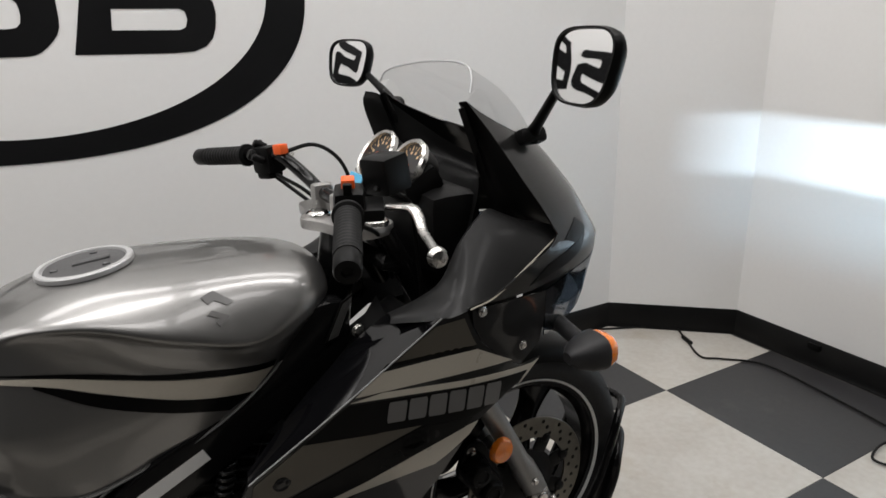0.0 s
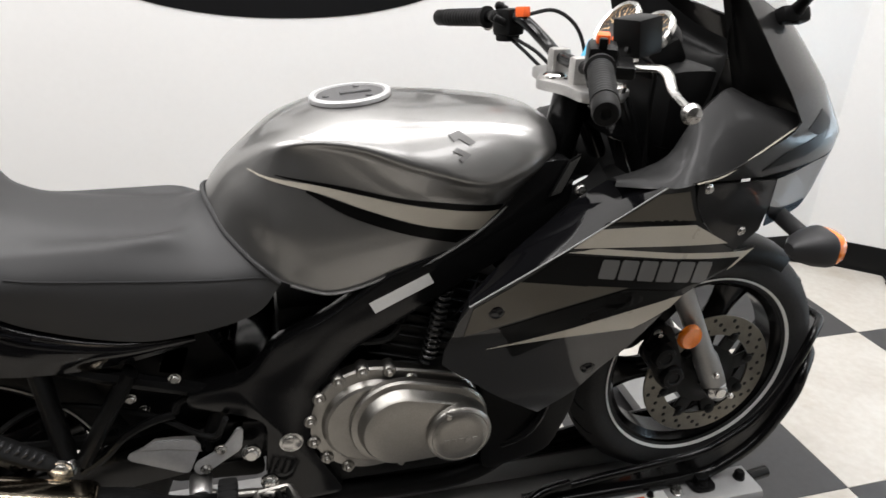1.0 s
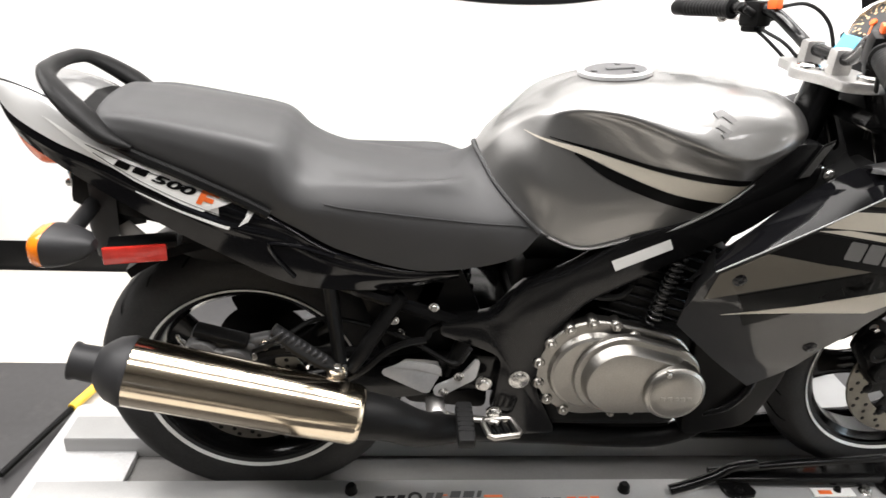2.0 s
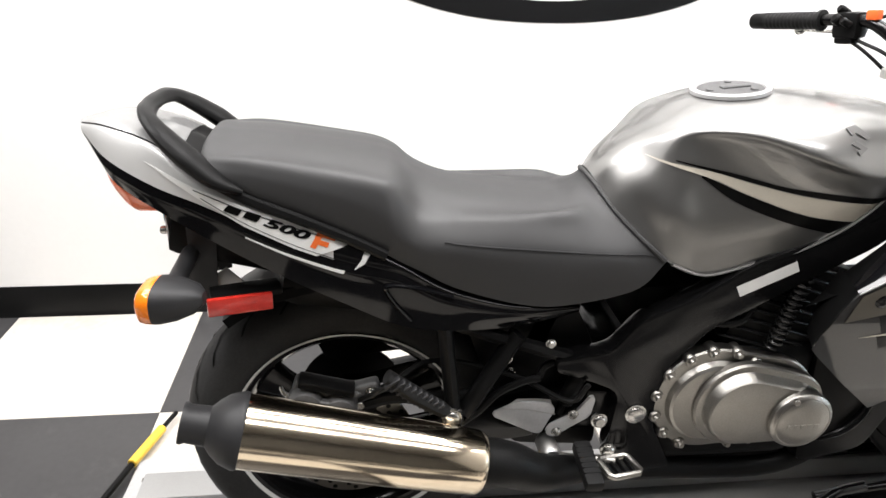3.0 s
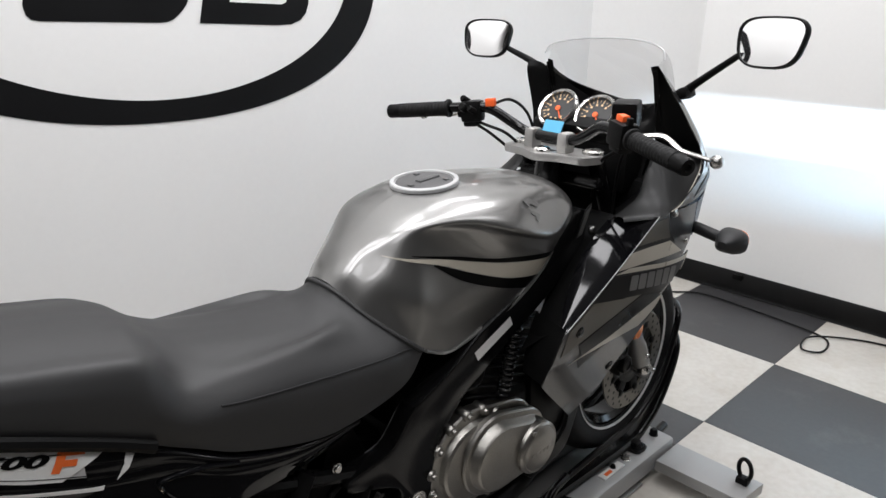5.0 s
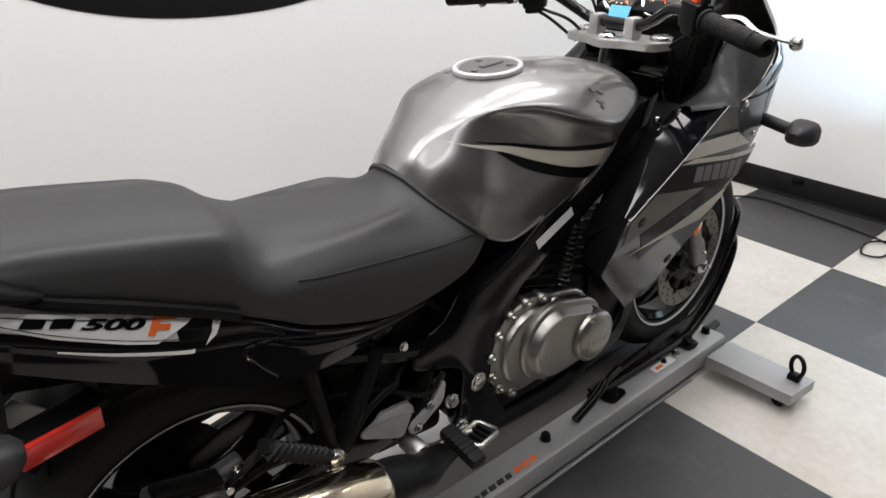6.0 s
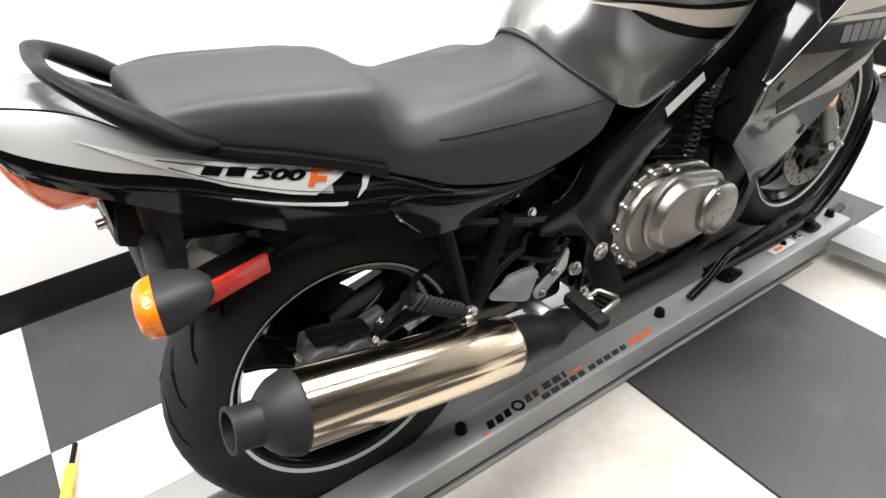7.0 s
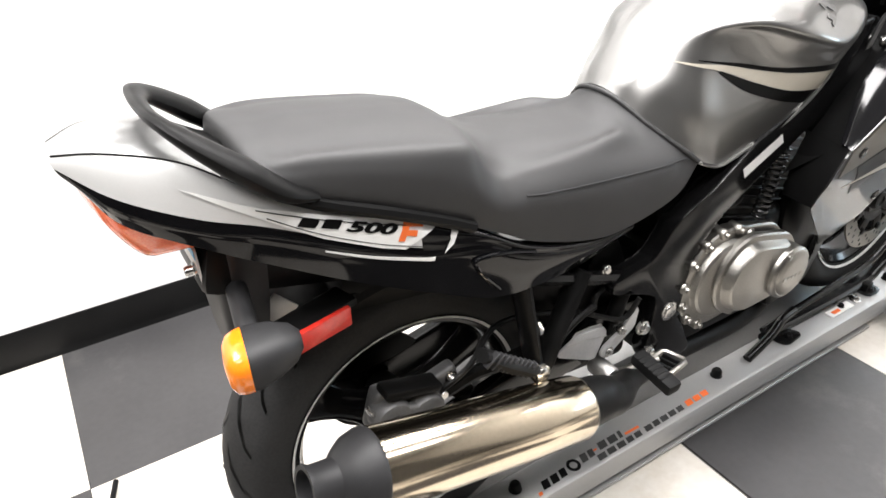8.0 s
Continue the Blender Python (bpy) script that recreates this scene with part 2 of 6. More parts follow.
def tube(bm, pts, r, n=10, steps=6, flat=1.0, smooth=True):
    """A round bar along a smooth line; r: one radius, or one for each point."""
    pts = np.array(pts, float)
    m = (len(pts) - 1) * steps + 1 if smooth and len(pts) > 2 else len(pts)
    path = catmull(pts, m) if smooth else pts
    rad = np.interp(np.linspace(0, 1, m), np.linspace(0, 1, len(pts)), r if hasattr(r, "__len__") else [r] * len(pts))
    tan = np.gradient(path, axis=0)
    tan /= np.linalg.norm(tan, axis=1)[:, None]
    up = np.array([0, 0, 1.0]) if abs(tan[0][2]) < 0.9 else np.array([1.0, 0, 0])
    rows = []
    for p, t, rr in zip(path, tan, rad):
        s = np.cross(t, up)
        s /= np.linalg.norm(s)
        up = np.cross(s, t)
        rows.append([p + rr * (s * math.cos(a) + flat * up * math.sin(a)) for a in np.arange(n) * 2 * math.pi / n])
    vs = grid(bm, rows, close_v=True)
    cap(bm, vs[0][::-1])
    cap(bm, vs[-1])


def lathe(bm, at, axis, profile, n=32, closed=False, flat=None):
    """Turns a profile of (radius, height) about an axis from a place."""
    axis = Vector(axis).normalized()
    q = axis.to_track_quat("Z", "Y")
    at = Vector(at)
    rows = []
    for r, h in profile:
        rows.append([at + q @ Vector((r * math.cos(a), r * math.sin(a), h)) for a in np.arange(n) * 2 * math.pi / n])
    vs = grid(bm, rows, close_u=closed, close_v=True)
    if not closed:
        if profile[0][0] > 1e-5:
            cap(bm, vs[0][::-1])
        if profile[-1][0] > 1e-5:
            cap(bm, vs[-1])


def rod(bm, a, b, r, r2=None, n=20, c=0.12):
    """A straight bar with small chamfers at its ends."""
    a, b = Vector(a), Vector(b)
    r2 = r if r2 is None else r2
    h, k = (b - a).length, min(r, r2) * c
    lathe(bm, a, b - a, [(r - k, 0), (r, k), (r2, h - k), (r2 - k, h)], n)


def box(bm, c, s, m=None, bevel=0.0, seg=2):
    made = bmesh.ops.create_cube(bm, size=1)["verts"]
    bmesh.ops.scale(bm, vec=s, verts=made)
    if bevel:
        edges = list({e for v in made for e in v.link_edges})
        made = list({v for f in bmesh.ops.bevel(bm, geom=edges, offset=bevel, segments=seg, affect="EDGES", profile=0.6)["faces"] for v in f.verts})
    bmesh.ops.transform(bm, matrix=Matrix.Translation(c) @ (m or Matrix()), verts=made)


def plate(bm, poly, y0, y1, bevel=0.002, axis="y"):
    """A flat piece with an outline in x and z, from y0 to y1."""
    pts = [(x, y0, z) for x, z in poly] if axis == "y" else [(y0, x, z) for x, z in poly] if axis == "x" else [(x, z, y0) for x, z in poly]
    f = bm.faces.new([bm.verts.new(p) for p in pts])
    d = {"y": (0, y1 - y0, 0), "x": (y1 - y0, 0, 0), "z": (0, 0, y1 - y0)}[axis]
    ext = bmesh.ops.extrude_face_region(bm, geom=[f])["geom"]
    vs = [v for v in ext if isinstance(v, bmesh.types.BMVert)]
    bmesh.ops.translate(bm, verts=vs, vec=d)
    if bevel:
        es = list({e for v in vs for e in v.link_edges if all(w in vs for w in e.verts)} | set(f.edges))
        bmesh.ops.bevel(bm, geom=es, offset=bevel, segments=2, affect="EDGES", profile=0.6, clamp_overlap=True)


def rounded(poly, r=0.02, n=4):
    """An outline with its corners rounded."""
    out = []
    k = len(poly)
    for i in range(k):
        p, a, b = Vector(poly[i]), Vector(poly[i - 1]), Vector(poly[(i + 1) % k])
        ra = min(r, (a - p).length * 0.45, (b - p).length * 0.45)
        p0, p1 = p + (a - p).normalized() * ra, p + (b - p).normalized() * ra
        for t in np.linspace(0, 1, n):
            q = p0 * (1 - t) ** 2 + p * 2 * t * (1 - t) + p1 * t * t
            out.append((q.x, q.y))
    return out


def sheet(bm, poly, where, thick=0.003, step=0.015, out=0.0):
    """A skin with an outline in (a, b), laid on the surface where(a, b), of some thickness."""
    fine = []
    k = len(poly)
    for i in range(k):
        a, b = Vector(poly[i][:2]), Vector(poly[(i + 1) % k][:2])
        m = max(1, int((b - a).length / step))
        fine += [a.lerp(b, j / m) for j in range(m)]
    xs, zs = [p.x for p in fine], [p.y for p in fine]
    inner = []
    for gx in np.arange(min(xs) + step / 2, max(xs), step):
        for gz in np.arange(min(zs) + step / 2, max(zs), step):
            p = Vector((gx, gz))
            if min((p - q).length for q in fine) > step * 0.6:
                inner.append(p)
    nb = len(fine)
    v, e, f, *_ = delaunay_2d_cdt(fine + inner, [], [list(range(nb))], 1, 1e-6)
    front, back = [], []
    for p in v:
        q = Vector(where(p.x, p.y))
        d = 0.002
        nx = Vector(where(p.x + d, p.y)) - Vector(where(p.x - d, p.y))
        nz = Vector(where(p.x, p.y + d)) - Vector(where(p.x, p.y - d))
        nn = nx.cross(nz)
        nn = nn.normalized() if nn.length > 1e-9 else Vector((0, -1, 0))
        if out or thick:
            front.append(bm.verts.new(q + nn * out))
            back.append(bm.verts.new(q + nn * (out - thick)))
    count = collections.Counter()
    for t in f:
        bm.faces.new([front[i] for i in t])
        bm.faces.new([back[i] for i in reversed(t)])
        for i in range(len(t)):
            count[tuple(sorted((t[i], t[(i + 1) % len(t)])))] += 1
    for (i, j), c in count.items():
        if c == 1:
            bm.faces.new([front[i], front[j], back[j], back[i]])


def mirrored(bm):
    """The same piece on the other side of the middle plane."""
    for v in bm.verts:
        v.co.y *= -1
    return bm


def side_of(net):
    """A surface y over (x, z), seen from the right, of a net of points."""
    bm = bmesh.new()
    grid(bm, net)
    bm.normal_update()
    tree = BVHTree.FromBMesh(bm)
    bm.free()

    def where(x, z):
        hit = tree.ray_cast(Vector((x, -1, z)), Vector((0, 1, 0)))[0]
        if hit is None:
            hit = tree.find_nearest(Vector((x, -0.2, z)))[0]
        return (x, hit.y, z)
    return where


def bolt(at, r=0.008, h=0.006, axis=(0, -1, 0), parent=None, material=None, name="bolt", sides=6):
    bm = bmesh.new()
    lathe(bm, at, axis, [(r * 1.35, -0.004), (r * 1.35, 0.001), (r * 1.05, 0.0015), (r, 0.002), (r, h * 0.75), (r * 0.8, h), (0.0001, h)], 12)
    return part(name, bm, material or STEEL, parent)


# ---- room ----
TX, TY, TS = 0.652, -0.112, 0.603
XR, YB, XL, YN, ZC = 3.085, 1.04, -2.9, -3.7, 2.9
CH = [(2.68, 1.04), (3.085, 0.68)]

bm = bmesh.new()
box(bm, ((XL + XR) / 2, (YN + YB) / 2, -0.056), (XR - XL + 0.4, YB - YN + 0.4, 0.1))
floor = tagged(part("floor", bm, GROUT), "checkered floor of white and dark grey square tiles", "floor", kind="structure")


def wall(name, a, b, h=ZC, thick=0.1, label="plain white painted wall", paint=None):
    a, b = Vector((*a, 0)), Vector((*b, 0))
    d = (b - a).normalized()
    nrm = Vector((-d.y, d.x, 0))
    bm = bmesh.new()
    vs = [bm.verts.new(p) for p in (a, b, b + nrm * thick, a + nrm * thick)]
    f = bm.faces.new(vs)
    ext = bmesh.ops.extrude_face_region(bm, geom=[f])["geom"]
    bmesh.ops.translate(bm, verts=[v for v in ext if isinstance(v, bmesh.types.BMVert)], vec=(0, 0, h))
    w = tagged(part(name, bm, paint or WALL), label, "wall", kind="structure")
    return w


def skirting(name, a, b, h=0.112):
    a, b = Vector((*a, 0)), Vector((*b, 0))
    d = (b - a).normalized()
    nrm = Vector((d.y, -d.x, 0))
    prof = [(0, 0.0), (0.012, 0.0), (0.009, 0.006), (0.006, 0.02), (0.005, h - 0.004), (0.002, h), (0, h)]
    bm = bmesh.new()
    grid(bm, [[p + nrm * u + Vector((0, 0, z)) for u, z in prof] for p in (a, b)])
    return tagged(part(name, bm, BASEBOARD), "black rubber baseboard along the wall", "baseboard", kind="structure")



wall_north = wall("wall_north", (XL, YB), CH[0], label="white painted wall with a large black oval sign")
wall_corner = wall("wall_corner", CH[0], CH[1])
wall_east = wall("wall_east", CH[1], (XR, YN))
# slot edges: an opening added out of view to shape the daylight patch
SLOT0, SLOT1 = -1.16, -0.2
# unseen walls close the room, kept dark to hold back bounced light
wall_south = wall("wall_south", (XR, YN), (SLOT1, YN), label="unseen dark wall closing the room", paint=FARWALL)
wall_south_jamb = wall("wall_south_jamb", (SLOT0, YN), (XL, YN), label="unseen dark wall closing the room", paint=FARWALL)
wall_west = wall("wall_west", (XL, YN), (XL, YB), label="unseen dark wall closing the room", paint=FARWALL)
for z0, z1, name in ((0.885, ZC, "wall_south_lintel"), (0, 0.785, "wall_south_sill")):
    bm = bmesh.new()
    box(bm, ((SLOT0 + SLOT1) / 2, YN - 0.05, (z0 + z1) / 2), (SLOT1 - SLOT0 - 0.004, 0.1, z1 - z0))
    tagged(part(name, bm, FARWALL), "unseen wall round a slot added to shape the daylight", "wall", kind="structure")
for a, b in (((XL, YB), CH[0]), (CH[0], CH[1]), (CH[1], (XR, YN)), ((XR, YN), (XL, YN)), ((XL, YN), (XL, YB))):
    skirting("baseboard", a, b)
bm = bmesh.new()
box(bm, ((XL + XR) / 2, (YN + YB) / 2, ZC + 0.05), (XR - XL + 0.4, YB - YN + 0.4, 0.1))
tagged(part("ceiling", bm, CEILING), "plain grey ceiling", "ceiling", kind="structure")


# painted oval sign: a ring with two block shapes in it
def ring(bm, cx, cz, outer, inner, y=YB - 0.0015, n=160):
    """A flat band between two rounded outlines, each with its half axes and fullness."""
    rows = []
    for k in range(n):
        u = 2 * math.pi * k / n
        row = []
        for (a, b, full), d in ((inner, 0), (outer, 0.0005)):
            c, q = (math.copysign(abs(v) ** (2 / full), v) for v in (math.cos(u), math.sin(u)))
            row.append((cx + a * c, y - d, cz + b * q))
        rows.append(row)
    grid(bm, rows, close_u=True)


bm = bmesh.new()
ring(bm, 0.615, 1.40, (0.761, 0.427, 2.2), (0.644, 0.364, 1.97))
part("sign_ring", bm, SIGN, wall_north)


def block_shape(bm, outer, holes, y=YB - 0.0015):
    """A flat painted shape with openings."""
    pts = [Vector(p) for p in outer]
    faces = [list(range(len(pts)))]
    for h in holes:
        faces.append(list(range(len(pts), len(pts) + len(h))))
        pts += [Vector(p) for p in h]
    v, e, f, *_ = delaunay_2d_cdt(pts, [], faces, 0, 1e-6)

    def inside(p, poly):
        c = False
        for i in range(len(poly)):
            (x1, z1), (x2, z2) = poly[i], poly[i - 1]
            if (z1 > p.y) != (z2 > p.y) and p.x < (x2 - x1) * (p.y - z1) / (z2 - z1) + x1:
                c = not c
        return c
    vs = [bm.verts.new((p.x, y, p.y)) for p in v]
    for t in f:
        mid = sum((v[i] for i in t), Vector((0, 0))) / len(t)
        if inside(mid, outer) and not any(inside(mid, h) for h in holes):
            bm.faces.new([vs[i] for i in t])


bm = bmesh.new()
block_shape(bm, [(0.741, 1.243), (0.989, 1.240), (1.042, 1.243), (1.075, 1.256), (1.096, 1.277), (1.107, 1.305), (1.112, 1.345), (1.107, 1.375), (1.085, 1.40), (1.107, 1.425), (1.112, 1.51), (1.095, 1.54), (1.04, 1.557), (0.812, 1.557)],
            [[(0.838, 1.303), (1.010, 1.301), (1.026, 1.308), (1.033, 1.328), (1.028, 1.350), (1.014, 1.357), (0.843, 1.357)], rounded([(0.860, 1.44), (1.02, 1.44), (1.02, 1.50), (0.868, 1.50)], 0.012)])
part("sign_shape", bm, SIGN, wall_north)
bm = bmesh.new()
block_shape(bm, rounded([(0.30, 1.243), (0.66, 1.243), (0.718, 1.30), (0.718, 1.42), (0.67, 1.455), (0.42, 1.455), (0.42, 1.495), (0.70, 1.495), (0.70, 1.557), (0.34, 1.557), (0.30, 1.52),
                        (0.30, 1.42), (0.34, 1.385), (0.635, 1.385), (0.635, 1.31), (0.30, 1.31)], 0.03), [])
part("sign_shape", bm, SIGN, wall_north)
bm = bmesh.new()
block_shape(bm, rounded([(0.03, 1.243), (0.14, 1.243), (0.14, 1.557), (0.03, 1.557)], 0.02), [])
part("sign_shape", bm, SIGN, wall_north)

# ---- wheel dolly ----
dolly = thing("motorcycle_dolly", (0.6, 0, 0), "silver steel motorcycle dolly with black wheel chock and arms", "dolly")
for s_, name in ((-1, "side_rail"), (1, "side_rail")):
    bm = bmesh.new()
    prof = [(-0.062, 0.040), (-0.062, 0.086), (-0.066, 0.091), (-0.138, 0.091), (-0.145, 0.088), (-0.148, 0.080), (-0.149, 0.034), (-0.142, 0.030)]
    prof = [(y * -s_, z) for y, z in prof]
    vs = grid(bm, [[(x, y, z) for y, z in prof] for x in (-0.46, 1.56)], close_v=True)
    cap(bm, vs[0]); cap(bm, vs[-1])
    rail = part(name, bm, RAIL, dolly)
    bm = bmesh.new()
    box(bm, (.47, s_ * .141, .007), (1.86, .016, .010), None, .002, 1)
    part("lower_lip", bm, RAIL, rail)
    if s_ < 0:
        near_rail = rail
bm = bmesh.new()
box(bm, (0.52, 0, 0.033), (2.0, 0.13, 0.012), bevel=0.003)
part("deck", bm, CHANNEL, dolly, "worn grey steel deck between the rails")
for x in (0.205, 0.804, 1.529):
    bm = bmesh.new()
    lathe(bm, (x, -0.098, 0.089), (0, 0, 1), [(0.014, 0), (0.014, 0.004), (0.012, 0.005), (0.012, 0.017), (0.008, 0.022), (0.0001, 0.022)], 12)
    part("rail_bolt", bm, PLASTIC, dolly, "black bolt")
# red and black printing on the near rail, as plain bars
for x0, w, yy, h, m_ in ((0.235, 0.010, -0.135, 0.008, ORANGEFILM), (0.252, 0.020, -0.122, 0.020, BLACKDECAL), (0.276, 0.020, -0.121, 0.020, BLACKDECAL), (0.300, 0.018, -0.119, 0.020, BLACKDECAL), (0.362, 0.018, -0.113, 0.020, RAILPRINT), (0.384, 0.016, -0.112, 0.018, RAILPRINT),
                         (0.402, 0.010, -0.110, 0.004, ORANGEFILM), (0.416, 0.024, -0.108, 0.018, RAILPRINT), (0.444, 0.026, -0.108, 0.018, RAILPRINT), (0.474, 0.010, -0.107, 0.018, RAILPRINT), (0.490, 0.045, -0.113, 0.006, ORANGEFILM),
                         (0.395, 0.024, -0.131, 0.014, RAILPRINT), (0.423, 0.024, -0.130, 0.014, RAILPRINT), (0.451, 0.024, -0.130, 0.014, RAILPRINT), (0.479, 0.020, -0.129, 0.014, RAILPRINT), (0.503, 0.020, -0.129, 0.014, RAILPRINT),
                         (0.535, 0.022, -0.128, 0.014, RAILPRINT), (0.561, 0.020, -0.127, 0.014, RAILPRINT), (0.585, 0.022, -0.127, 0.014, RAILPRINT), (0.611, 0.022, -0.126, 0.014, RAILPRINT), (0.637, 0.020, -0.126, 0.014, RAILPRINT),
                         (0.668, 0.022, -0.124, 0.015, ORANGEFILM), (0.694, 0.022, -0.124, 0.015, ORANGEFILM), (0.720, 0.022, -0.123, 0.015, ORANGEFILM)):
    bm = bmesh.new()
    w *= .9
    plate(bm, [(x0 + h * 0.3, yy + h / 2), (x0 + w + h * 0.3, yy + h / 2), (x0 + w, yy - h / 2), (x0, yy - h / 2)], 0.0912, 0.0917, 0, "z")
    part("printed_bar", bm, m_, near_rail)


bm = bmesh.new()
lathe(bm, (0.342, -0.116, 0.0912), (0, 0, 1), [(0.0155, 0), (0.0155, 0.0004), (0.0085, 0.0004), (0.0085, 0)], 24, True)
part("printed_ring", bm, BLACKDECAL, near_rail)


def outrigger(s_):
    bm = bmesh.new()
    poly = [(1.447, s_ * 0.155), (1.573, s_ * 0.155), (1.575, s_ * 0.412), (1.455, s_ * 0.402)]
    plate(bm, poly, 0.036, 0.070, 0.003, "z")
    arm = part("outrigger_arm", bm, RAIL, dolly)
    bm = bmesh.new()
    pts = [(1.535 + 0.010 * math.cos(a), s_ * 0.371 + 0.021 * math.cos(a), 0.113 + 0.030 * math.sin(a)) for a in np.linspace(-0.3 * math.pi, 1.3 * math.pi, 17)]
    tube(bm, pts, 0.006, 8, 2)
    box(bm, (1.535, s_ * 0.371, 0.079), (0.028, 0.034, 0.020), bevel=0.005)
    part("tie_down_ring", bm, PLASTIC, arm, "black steel tie-down ring")
    bm = bmesh.new()
    rod(bm, (1.478, s_ * 0.362, 0.018), (1.510, s_ * 0.362, 0.018), 0.018)
    box(bm, (1.494, s_ * 0.362, 0.034), (.044, .036, .006), None, .001, 1)
    part("caster", bm, PLASTIC, arm)


outrigger(-1)
outrigger(1)
# rear cross plate and lever
bm = bmesh.new()
plate(bm, rounded([(-0.52, -0.145), (-0.30, -0.145), (-0.30, 0.23), (-0.50, 0.23)], 0.01, 2), 0.026, 0.056, 0.004, "z")
pad = part("rear_plate", bm, PALEPAD, dolly, "pale steel plate behind the rear wheel")
bolt((-0.47, 0.16, 0.058), 0.007, 0.005, (0, 0, 1), pad)
bm = bmesh.new()
rod(bm, (-0.535, 0.255, 0.022), (-0.497, 0.385, 0.022), 0.012)
lever = tagged(part("jack_lever", bm, YELLOW), "yellow grip of a black lever lying on the floor", "lever")
bm = bmesh.new()
rod(bm, (-0.497, 0.385, 0.022), (-0.478, 0.45, 0.020), 0.006)
part("lever_tip", bm, PLASTIC, lever)
bm = bmesh.new()
rod(bm, (-0.60, 0.03, 0.014), (-0.535, 0.255, 0.020), 0.008)
part("lever_shaft", bm, PLASTIC, lever)
# wheel chock hugging the front tyre
UPPER = [(1.00, .074, .122), (1.17, .080, .148), (1.29, .082, .160), (1.42, .080, .172), (1.50, .077, .205), (1.553, .076, .245), (1.598, .075, .315), (1.628, .073, .395), (1.655, .062, .445), (1.700, .026, .455), (1.708, 0, .456)]
LOWER = [(1.00, .078, .102), (1.30, .084, .104), (1.44, .083, .108), (1.50, .081, .130), (1.556, .080, .168), (1.600, .079, .225), (1.634, .078, .300), (1.650, .070, .350), (1.694, .030, .372), (1.702, 0, .374)]
for s_ in (-1, 1):
    for line, r in ((UPPER, .0095), (LOWER, .0130)):
        bm = bmesh.new()
        tube(bm, [(x, s_ * y, z) for x, y, z in line], r, 10)
        part("chock_tube", bm, FRAME, dolly, "black steel chock tube")
    # pressed side plate between the two tubes
    top, low = catmull(UPPER[:8], 48), catmull(LOWER[:8], 48)
    bm = bmesh.new()
    grid(bm, [[((top[k] * (1 - v) + low[k] * v) + np.array([0, -.004 * math.sin(math.pi * v), 0])) * np.array([1, s_, 1]) for v in (0, .25, .5, .75, 1)] for k in range(48)])
    part("chock_side_plate", bm, FRAME, dolly, "black pressed side plate", 50)
for poly in ([(1.026, -.076), (1.081, -.076), (1.099, -.100), (1.101, -.122), (1.039, -.128), (1.026, -.112)], [(1.393, -.072), (1.456, -.072), (1.456, -.119), (1.440, -.126), (1.399, -.122)]):
    bm = bmesh.new()
    plate(bm, rounded(poly, .008, 2), .0915, .1005, .002, "z")
    bracket = part("chock_bracket", bm, FRAME, dolly)
    c = (poly[0][0] + poly[2][0]) / 2
    bolt((c, -.108, .1005), .008, .007, (0, 0, 1), bracket, PLASTIC)
bm = bmesh.new()
box(bm, (1.425, -.092, .108), (.030, .030, .020), None, .004)
part("clamp_block", bm, PLASTIC, dolly)
bm = bmesh.new()
box(bm, (1.282, -.110, .0932), (.098, .024, .004), None, .001, 1)
chock_label = part("chock_label", bm, WHITEFILM, dolly, "white label with a red mark")
bm = bmesh.new()
box(bm, (1.262, -.112, .0960), (.030, .010, .0012), None, 0)
part("printed_bar", bm, ORANGEFILM, chock_label)
bolt((1.361, -.106, .091), .011, .012, (0, 0, 1), dolly)
bolt((1.294, -.106, .094), .007, .010, (0, 0, 1), dolly, PLASTIC)
bm = bmesh.new()
tube(bm, [(.905, -.106, .099), (.955, -.104, .116), (1.002, -.100, .134), (1.040, -.092, .150), (1.10, -.084, .152)], .0115, 10)
part("chock_lever", bm, FRAME, dolly)
bm = bmesh.new()
rod(bm, (1.56, -.092, .080), (1.615, -.086, .082), .014)
part("chock_foot", bm, FRAME, dolly)

# ---- motorcycle ----
RW, FW = Vector((0.01, 0, 0.345)), Vector((1.392, 0, 0.385))
bike = thing("motorcycle", (0.7, 0, 0.04), "grey and black faired road motorcycle standing on a silver dolly", "motorcycle")


